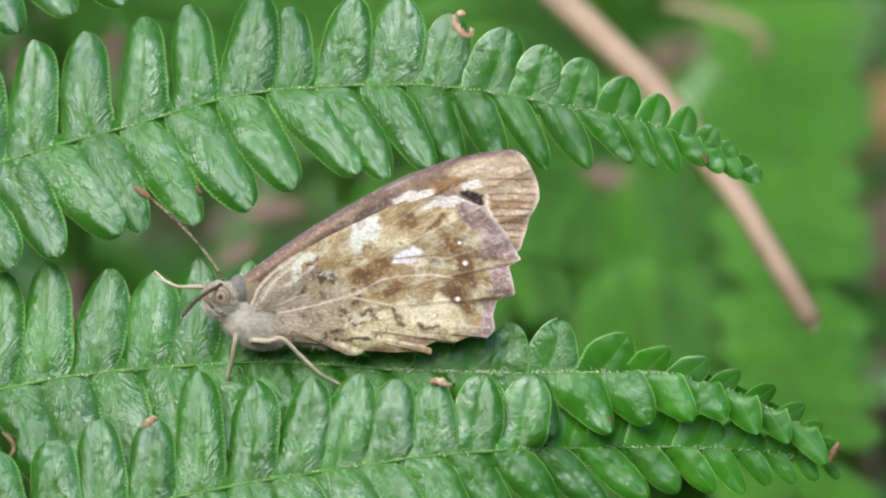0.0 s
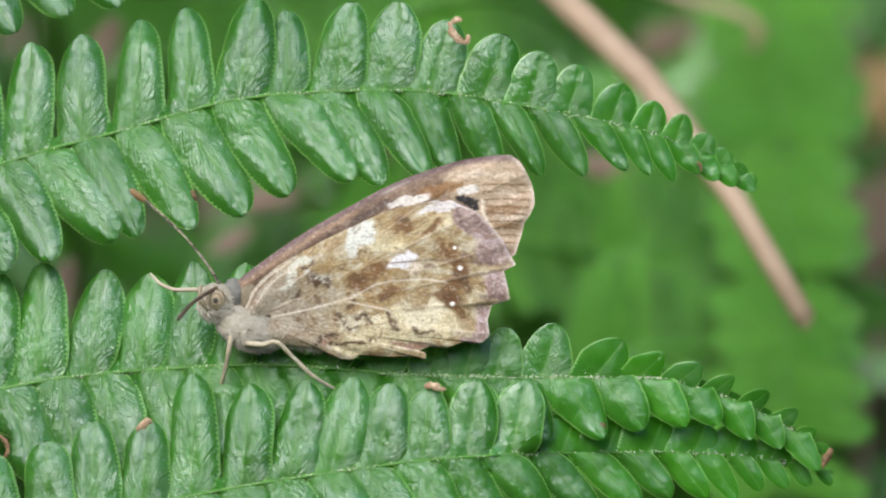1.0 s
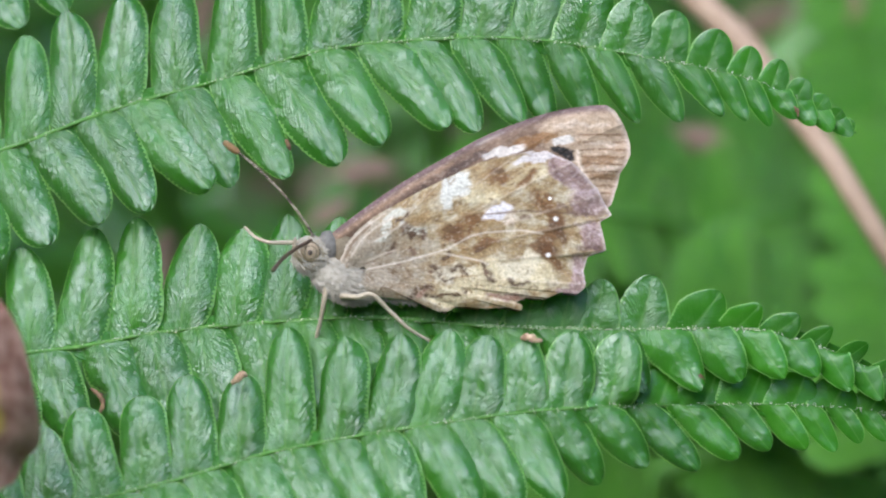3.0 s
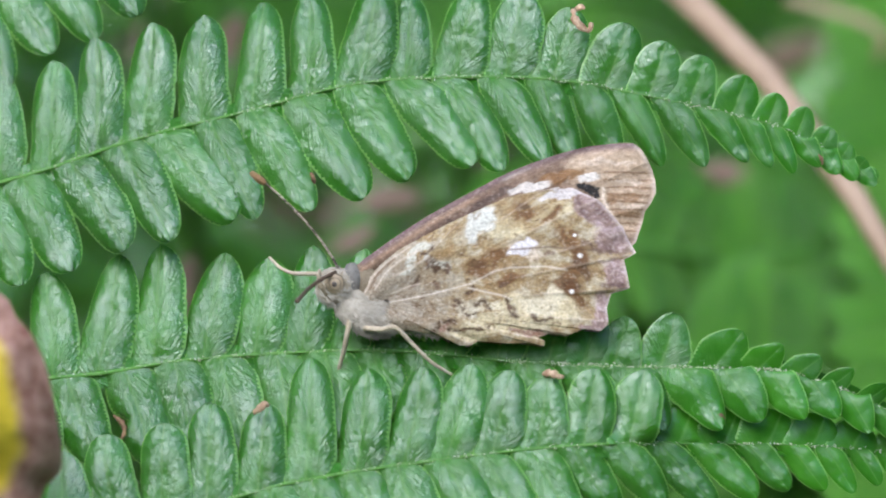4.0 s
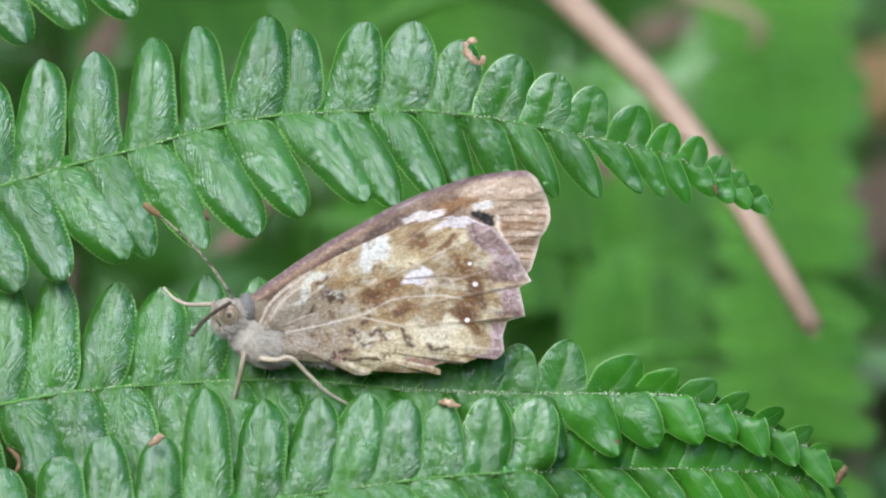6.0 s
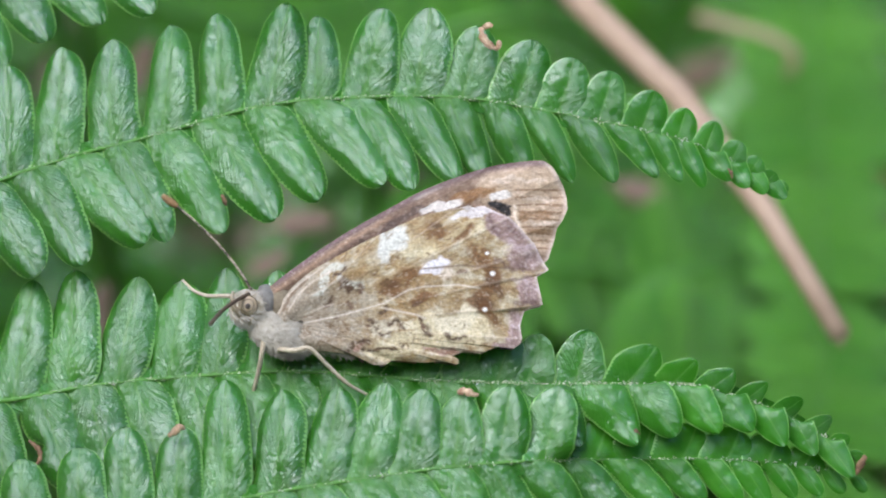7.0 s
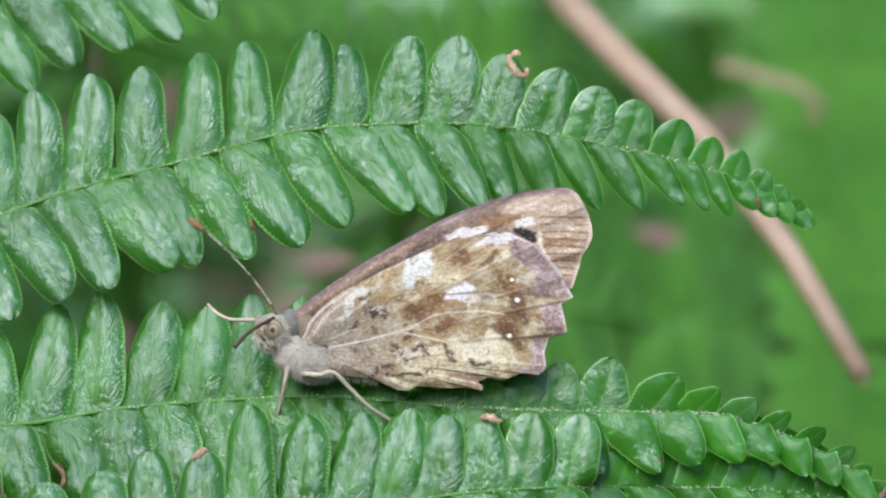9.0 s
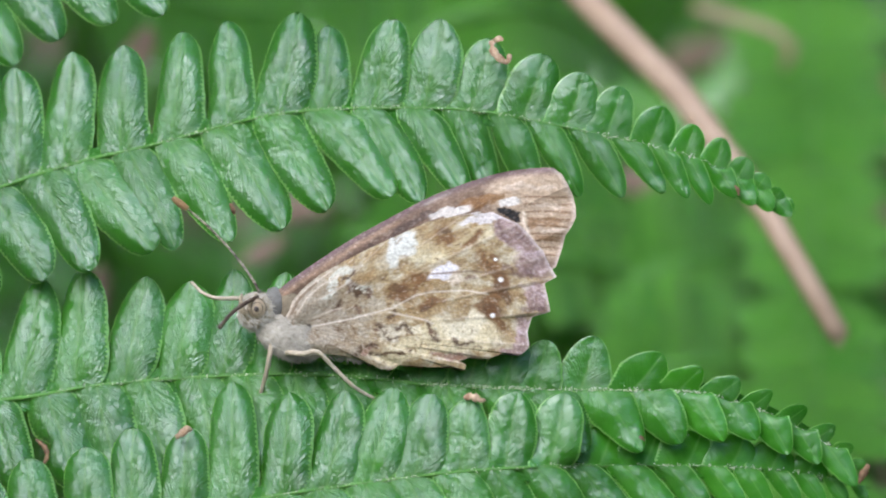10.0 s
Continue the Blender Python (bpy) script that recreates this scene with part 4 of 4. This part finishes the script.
# ---- yellow leaf in front, at the edge of the fern ----
def blotched_leaf(where, label):
    ob = thing("dying_leaf", where, label, "leaf")
    m, n, l, b = material("yellow_brown_leaf", 0.6, 0.35)
    uv = n.new("ShaderNodeUVMap").outputs[0]
    sep = n.new("ShaderNodeSeparateXYZ")
    l.new(uv, sep.inputs[0])
    geo = n.new("ShaderNodeTexCoord").outputs["Object"]
    f, g = noise_of(m, geo, 700, 4.0, 0.6), noise_of(m, geo, 160, 3.0)
    out = maths(m, "ADD", sep.outputs[1], maths(m, "MULTIPLY_ADD", g, 0.3, -0.15))
    brown = ramp(m, f, ((0.3, (0.22, 0.10, 0.07)), (0.7, (0.46, 0.28, 0.22))))
    yellow = ramp(m, f, ((0.3, (0.50, 0.36, 0.02)), (0.7, (0.68, 0.52, 0.04))))
    col = blend(m, maths(m, "MULTIPLY", maths(m, "MINIMUM", maths(m, "MAXIMUM", maths(m, "MULTIPLY_ADD", out, 9, -6.2), 0.0), 1.0), 1.0), yellow, brown)
    l.new(col, b.inputs["Base Color"])
    bump(m, b, f, 0.5, 0.0004)
    see_through(m, b, col, 0.2)
    verts, uvs, faces = [], [], []
    noise.seed_set(21)
    nt, nr = 72, 16
    cp, cq = -350, 742
    for i in range(nt):
        g_ = 2 * math.pi * i / nt
        x, y = math.copysign(abs(math.cos(g_)) ** 0.6, math.cos(g_)), math.copysign(abs(math.sin(g_)) ** 0.6, math.sin(g_))
        r = 1 + 0.03 * math.sin(5 * g_ + 1) + 0.05 * noise.noise(Vector((math.cos(g_) * 4, math.sin(g_) * 4, 0.5)))
        for j in range(nr + 1):
            s = j / nr
            d = 26 - 7.0 * s * s * max(0, math.cos(g_)) + 1.6 * math.sin(3 * g_ + 2 * s) * s + 0.8 * noise.noise(Vector((x * s * 4, y * s * 4, 9)))
            verts.append(inside(ob, at(cp + r * s * (245 * x + 45 * y), cq + r * s * 215 * y, d)))
            uvs.append((i / nt, s))
    for i in range(nt):
        for j in range(nr):
            a, b_ = i * (nr + 1) + j, ((i + 1) % nt) * (nr + 1) + j
            faces.append((a, a + 1, b_ + 1, b_))
    part("blade", mesh("blade", verts, faces, m, uvs), ob, "yellow blade with a broad reddish-brown margin")
    stem = spline([inside(ob, at(-350, 742, 25.4)), inside(ob, at(-430, 880, 20)), inside(ob, at(-520, 1100, -30)), inside(ob, at(-560, 1500, -90))], 24)
    v, f_ = tube(stem, lambda s: 0.5 * MM, 7, 0.05, 3)
    part("stem", mesh("stem", v, f_, STALK), ob, "thin brown leaf stem")
    return ob


blotched_leaf(at(-350, 742, 26), "dying yellow leaf with a broad reddish-brown margin beside the fronds")


# ---- background ----
def unit_leaflet(seed, mat):
    v, f, uv = leaflet(Vector((0, 0, 0)), Vector((0, 1, 0)), Vector((0, 0, 1)), 0.42, 0.05, 0, na=6, nl=10, seed=seed)
    return mesh("leaflet", v, f, mat, uv)


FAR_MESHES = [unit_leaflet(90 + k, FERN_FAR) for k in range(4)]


def far_frond(points, face, pairs, reach, width, label, seed, thick=0.9, lean=25, droop=0.15, taper=0.9, group="fern fronds behind"):
    """A frond out of focus: smooth rachis through world points and pairs of leaflets along it."""
    rng = random.Random(seed)
    ob = thing("fern_frond", points[0], label, "fern frond", group)
    pts = spline([inside(ob, p) for p in points], pairs * 2 + 8)
    v, f = tube(pts, lambda s: thick * MM * (1.1 - 0.9 * s), 7, 0.05, seed)
    part("rachis", mesh("rachis", v, f, RACHIS), ob)
    p = points[0]
    down = [p, p + Vector((rng.uniform(-0.01, 0.01), 0.012, -0.3 * p.z)), Vector((p.x + rng.uniform(-0.03, 0.03), p.y + 0.03, -0.01))]
    v, f = tube(spline([inside(ob, q) for q in down], 14), lambda s: thick * MM * (1.1 + 0.5 * s), 7, 0.05, seed)
    part("stalk", mesh("stalk", v, f, RACHIS), ob, "green stalk down to the ground")
    inv = ob.matrix_basis.to_3x3().inverted()
    face = (inv @ Vector(face)).normalized()
    n = len(pts) - 1
    for i in range(pairs):
        s = 0.06 + 0.93 * i / pairs
        k = min(int(s * n), n - 1)
        a = (pts[k + 1] - pts[k]).normalized()
        w = a.cross(face).normalized()
        m = w.cross(a)
        size = reach * MM * (1 - taper * s ** 1.8) * rng.uniform(0.9, 1.1)
        for side in (-1, 1):
            g = radians(lean + rng.uniform(-8, 8))
            way = (w * side * math.cos(g) + a * math.sin(g) - m * (droop + rng.uniform(-0.1, 0.1))).normalized()
            across = way.cross(m).normalized()
            up = across.cross(way)
            wid = width * MM * (1 - 0.55 * s) / 0.42
            mat = Matrix((( *(across * wid), 0), (*(way * size), 0), (*(up * wid), 0), (0, 0, 0, 1))).transposed()
            q = part("leaflet", rng.choice(FAR_MESHES), ob)
            q.matrix_basis = Matrix.Translation(pts[k]) @ mat
    return ob


VIEW = LEAN.to_3x3() @ Vector((0, 0, 1))
UPW = LEAN.to_3x3() @ Vector((0, 1, 0))


def stalk(points, r0, r1, name, label, category, mat=STALK, seed=0):
    ob = thing(name, at(*points[0]), label, category)
    pts = spline([inside(ob, at(*p)) for p in points], 40)
    v, f = tube(pts, lambda s: (r1 + (r0 - r1) * (1 - math.exp(-12 * (1 - s)))) * MM, 12, 0.04, seed)
    part("stem", mesh("stem", v, f, mat), ob)
    rng = random.Random(seed)
    for k in (12, 27):
        v, f = tube([pts[k] + (pts[k + 1] - pts[k]) * t for t in (0, 0.3, 0.6, 0.9)], lambda s: (r1 + (r0 - r1) * (1 - math.exp(-12 * (1 - k / 40)))) * (1.02 + 0.14 * math.sin(math.pi * s)) * MM, 12, 0.05, seed + k)
        part("node", mesh("node", v, f, mat), ob, "slightly swollen node")
    v, f = [], []
    a = (pts[-1] - pts[-2]).normalized()
    for _ in range(9):
        off = Vector((rng.gauss(0, 1), rng.gauss(0, 1), rng.gauss(0, 1))).normalized() * (r1 * 0.6 * MM)
        fv, ff = tube([pts[-1] + off - a * (0.5 * MM), pts[-1] + off, pts[-1] + off + a * (rng.uniform(0.3, 1.2) * MM)], lambda s: 0.16 * MM * (1.1 - s), 5)
        f += [tuple(len(v) + i for i in g) for g in ff]
        v += fv
    part("broken_end", mesh("broken_end", v, f, mat), ob, "frayed broken end")
    return ob


stalk(((300, -900, -560), (560, -640, -260), (700, -420, -150), (880, -130, -95), (985, -10, -76), (1110, 110, -70), (1235, 238, -66), (1320, 375, -62), (1382, 480, -58), (1437, 568, -56)), 1.65, 0.92, "dead_stalk", "pale pinkish-brown dead fern stalk, broken off at its end", "dead stalk", seed=1)
stalk(((1180, 5, -128), (1240, 20, -126), (1310, 40, -124), (1352, 70, -124), (1345, 100, -125)), 0.5, 0.6, "dead_twig", "thin brown curled dead twig among ferns", "twig", seed=2)
stalk(((1505, 560, -150), (1522, 660, -140), (1535, 740, -135), (1538, 900, -150), (1542, 2200, -150), (1545, 3900, -150)), 0.9, 0.9, "dead_stalk", "thin pale upright dead stalk among ferns", "dead stalk", seed=3)

# hanging frond at the right, further fronds below and between
far_frond([at(1365, -430, -172), at(1385, 0, -142), at(1400, 300, -120), at(1410, 600, -98), at(1400, 930, -74)], VIEW + UPW, 17, 8.8, 13.0, "bright green fern frond hanging down behind the stalk", 11, lean=24, taper=0.12, thick=0.4, droop=0.1)
BACK = (
    ((560, 420, -107), (800, 430, -104), (1050, 470, -109), (1250, 560, -128), 9, 3.6),
    ((880, 250, -150), (1050, 380, -153), (1160, 520, -159), (1220, 720, -172), 10, 4.0),
    ((1500, 380, -237), (1300, 440, -194), (1120, 480, -179), (940, 520, -172), 11, 4.2),
    ((600, 120, -107), (780, 20, -104), (950, 30, -109), (1080, 120, -121), 10, 4.0),
    ((1000, 900, -107), (1200, 850, -109), (1400, 900, -121), (1600, 1000, -136), 10, 4.0),
    ((100, -50, -121), (350, 20, -124), (560, 0, -130), (760, -90, -143), 9, 3.6),
    ((1050, 200, -266), (1180, 130, -252), (1300, 120, -252), (1400, 160, -266), 14, 5.0),
    ((1150, 640, -237), (1280, 560, -223), (1420, 560, -223), (1560, 640, -237), 13, 5.0),
    ((700, 1100, -121), (900, 1000, -115), (1100, 960, -121), (1300, 980, -136), 10, 4.0),
    ((1150, 610, -122), (1300, 560, -118), (1450, 540, -122), (1600, 560, -132), 11, 5.0),
    ((930, 600, -112), (1060, 500, -110), (1210, 450, -114), (1360, 470, -126), 13, 7.0),
    ((1020, 700, -100), (1150, 640, -100), (1300, 640, -106), (1460, 700, -116), 11, 6.0),
    ((1010, 440, -128), (1120, 400, -126), (1240, 380, -128), (1360, 330, -138), 13, 7.0),
)
# extra fronds over and beside the plant, added mostly out of view as shade
for k in range(7):
    back = -18 + 13 * k
    p0, q0, d0 = -900 - 30 * k, -250 - 12.1 * back, -81 - 0.766 * back
    far_frond([at(p0, q0 + 120, d0 - 4), at(p0 + 500, q0 + 10, d0), at(p0 + 1050, q0 - 60, d0 + 1), at(p0 + 1560 + 90 * (k % 3), q0 - 20, d0 - 5)], Vector((0, -0.25, 1)), 20, 9.5, 4.0, "added green fern frond, mostly out of view, that shades the background", 70 + k, lean=26, thick=0.5, group="fern fronds higher up")
for k, row in enumerate(BACK):
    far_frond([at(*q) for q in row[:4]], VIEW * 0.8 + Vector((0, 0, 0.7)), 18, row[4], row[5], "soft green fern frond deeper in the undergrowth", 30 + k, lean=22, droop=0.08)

# ---- low growth between the fronds ----
def undergrowth():
    """Many small blades of low plants, too soft to tell apart."""
    rng = random.Random(5)
    bare = ((1650, 560, 140, 420), (1215, 75, 70, 40), (420, 410, 330, 60), (1545, 190, 70, 40), (190, 100, 40, 50))
    verts, faces, uvs = [], [], []
    for _ in range(1000):
        p, q, d = rng.uniform(-500, 2000), rng.uniform(-420, 1350), rng.uniform(-290, -160)
        if any(abs(p - a) < c and abs(q - b) < e for a, b, c, e in bare):
            continue
        size = rng.uniform(9, 20) * MM
        way = LEAN.to_3x3() @ Vector((rng.uniform(-1, 1), rng.uniform(-0.6, 0.9), rng.uniform(-0.4, 0.3))).normalized()
        b = at(p, q, d)
        v, f, uv = leaflet(b, b + way * size, VIEW * 0.6 + Vector((0, 0, 0.8)), size * rng.uniform(0.35, 0.5), 0.1, rng.uniform(-35, 35), na=4, nl=6, seed=rng.randrange(999))
        k = len(verts)
        verts += v
        uvs += uv
        faces += [tuple(k + i for i in g) for g in f]
        if rng.random() < 0.3:
            v, f = tube([b, b + Vector((0.002, 0.006, -0.4 * b.z)), Vector((b.x + rng.uniform(-0.01, 0.01), b.y + 0.01, -0.005))], lambda s: 0.35 * MM, 4)
            k = len(verts)
            verts += v
            uvs += [(0.5, 0.5)] * len(v)
            faces += [tuple(k + i for i in g) for g in f]
    for _ in range(5200):
        far, g = rng.uniform(0.15, 1.9), rng.uniform(0, 2 * math.pi)
        b = Vector((far * math.cos(g), 0.35 + far * math.sin(g), rng.uniform(0.0, 0.05)))
        if 0.02 < b.x < 0.3 and 0.1 < b.y < 0.9 or b.y < 0.15 and far < 0.5:
            continue
        size = rng.uniform(0.03, 0.1)
        way = Vector((rng.uniform(-1, 1), rng.uniform(-1, 1), rng.uniform(0.2, 1.0))).normalized()
        v, f, uv = leaflet(b, b + way * size, Vector((0.1, 0.1, 1)), size * 0.4, 0.1, rng.uniform(-30, 30), na=4, nl=6, seed=rng.randrange(999))
        k = len(verts)
        verts += v
        uvs += uv
        faces += [tuple(k + i for i in h) for h in f]
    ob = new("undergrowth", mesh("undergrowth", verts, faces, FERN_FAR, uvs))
    return tagged(ob, "soft green low undergrowth leaves behind the ferns", "undergrowth", kind="stuff")


undergrowth()


# ---- dead leaves lying behind ----
def dead_leaf(p, q, d, size, turn, mat, label, seed):
    """A dry, cupped leaf with a raised midrib, lying among the low growth."""
    rng = random.Random(seed)
    where = at(p, q, d)
    ob = thing("dead_leaf", where, label, "dead leaf", "dead leaves behind the ferns")
    way = Matrix.Rotation(radians(turn), 3, "Z") @ Vector((1, 0, 0))
    half = size * MM / 2
    v, f, uv = leaflet(-way * half, way * half, Vector((rng.uniform(-0.3, 0.3), 0.4, 0.9)), size * MM * rng.uniform(0.5, 0.75), 0.15, rng.uniform(-15, 15), na=8, nl=12, seed=seed)
    part("blade", mesh("blade", v, f, mat, uv), ob)
    v, f = tube(spline([-way * half * 1.5, -way * half * 0.5, way * half * 0.9], 14), lambda s: (0.35 - 0.25 * s) * MM, 6, 0.05, seed)
    part("midrib", mesh("midrib", v, f, STALK), ob)
    return ob


for k, (p, q, d, size, turn) in enumerate(((490, 372, -100, 5, 10), (428, 440, -98, 4, 30), (1085, 315, -115, 4.5, -15), (1330, 85, -165, 7, -20), (1205, 95, -190, 8, 20), (1190, 545, -150, 5, 40), (1530, 640, -190, 14, 70), (1600, 420, -200, 16, 30), (190, 95, -100, 5, 60), (130, 528, -105, 5, 80))):
    dead_leaf(p, q, d, size, turn, LITTER, "pale brown dead leaf among the undergrowth", 200 + k)
for k, (p, q, d, size, turn) in enumerate(((1612, 205, -205, 17, 10), (935, -20, -120, 5, 50))):
    dead_leaf(p, q, d, size, turn, ORANGE, "orange-brown dead leaf among the undergrowth", 230 + k)


# ---- ground ----
def ground_sheet():
    verts, faces = [], []
    noise.seed_set(3)
    line = [math.copysign(abs(t) ** 5 * 300, t) for t in np.linspace(-1, 1, 121)]
    for y in line:
        for x in line:
            h = 0.02 * noise.noise(Vector((x * 5, y * 5, 0))) + 0.008 * noise.noise(Vector((x * 21, y * 21, 3)))
            h += 0.12 * math.exp(-((x - 0.13) ** 2 + (y + 0.05) ** 2) / 0.009)
            verts.append((x, y + 0.3, h if abs(x) + abs(y) < 20 else 0.0))
    n = len(line)
    for j in range(n - 1):
        for i in range(n - 1):
            p = j * n + i
            faces.append((p, p + 1, p + n + 1, p + n))
    ob = new("ground", mesh("ground", verts, faces, SOIL))
    return tagged(ob, "brown woodland ground covered with old leaf litter", "ground", kind="structure")


ground_sheet()


def sky_blocking_ring():
    """An added, unseen ring of shrubs and trees on all sides, blocking low sky."""
    noise.seed_set(13)
    verts, faces, nt, nz = [], [], 120, 14
    for i in range(nt):
        g = 2 * math.pi * i / nt
        for j in range(nz + 1):
            s = j / nz
            r = 2.2 + 0.25 * noise.noise(Vector((math.cos(g) * 4, math.sin(g) * 4, s * 5))) + 0.3 * s
            top = 3.2 + 0.6 * noise.noise(Vector((math.cos(g) * 6, math.sin(g) * 6, 2)))
            verts.append((r * math.cos(g), r * math.sin(g), -0.05 + s * top))
    for i in range(nt):
        for j in range(nz):
            a, b = i * (nz + 1) + j, ((i + 1) % nt) * (nz + 1) + j
            faces.append((a, b, b + 1, a + 1))
    ob = new("backdrop", mesh("backdrop", verts, faces, THICKET))
    return tagged(ob, "added unseen dark green thicket ring that blocks the low sky", "thicket", kind="structure")


sky_blocking_ring()


# ---- what moves ----
def motions():
    """The upper frond stirs a little in the air."""
    rest = frond_a.ob.matrix_basis.copy()
    hinge = inside(frond_a.ob, at(348, 335, -7))
    rows = []
    for t, x, y, turn in SWAY:
        lean = rest @ Matrix.Translation(hinge + Vector((x, -y, 0)) * S) @ Matrix.Rotation(-turn, 4, "Z") @ Matrix.Translation(-hinge)
        rows.append((t, lean))
    walk(frond_a.ob, rows)


SWAY = ((0, 0, 0, 0), (0.5, 0, 3, 0), (1, -0.5, 4, 0), (1.5, -17, 20, 0.002), (2, -6, 6, 0.002), (2.5, -2.7, 3.3, 0.0025), (3, -0.2, -2.7, -0.003), (3.2, -1.2, 0, 0), (4.3, -2.8, 0.3, 0.006), (4.5, 2.9, 9.2, 0.0055),
        (5, -4.9, 16.5, 0.007), (5.5, 10, 1, 0), (6, -1.6, 16, 0.001), (6.2, -5.4, -8, 0.012), (7.3, -2, 2, 0.004), (7.5, 0, 5, 0.008), (8, -2, 4, 0), (8.5, 0, -4, 0), (9, -1, 1, 0.002), (9.5, -5.5, -2, 0.008), (10, -6, 12, 0.0095))
motions()
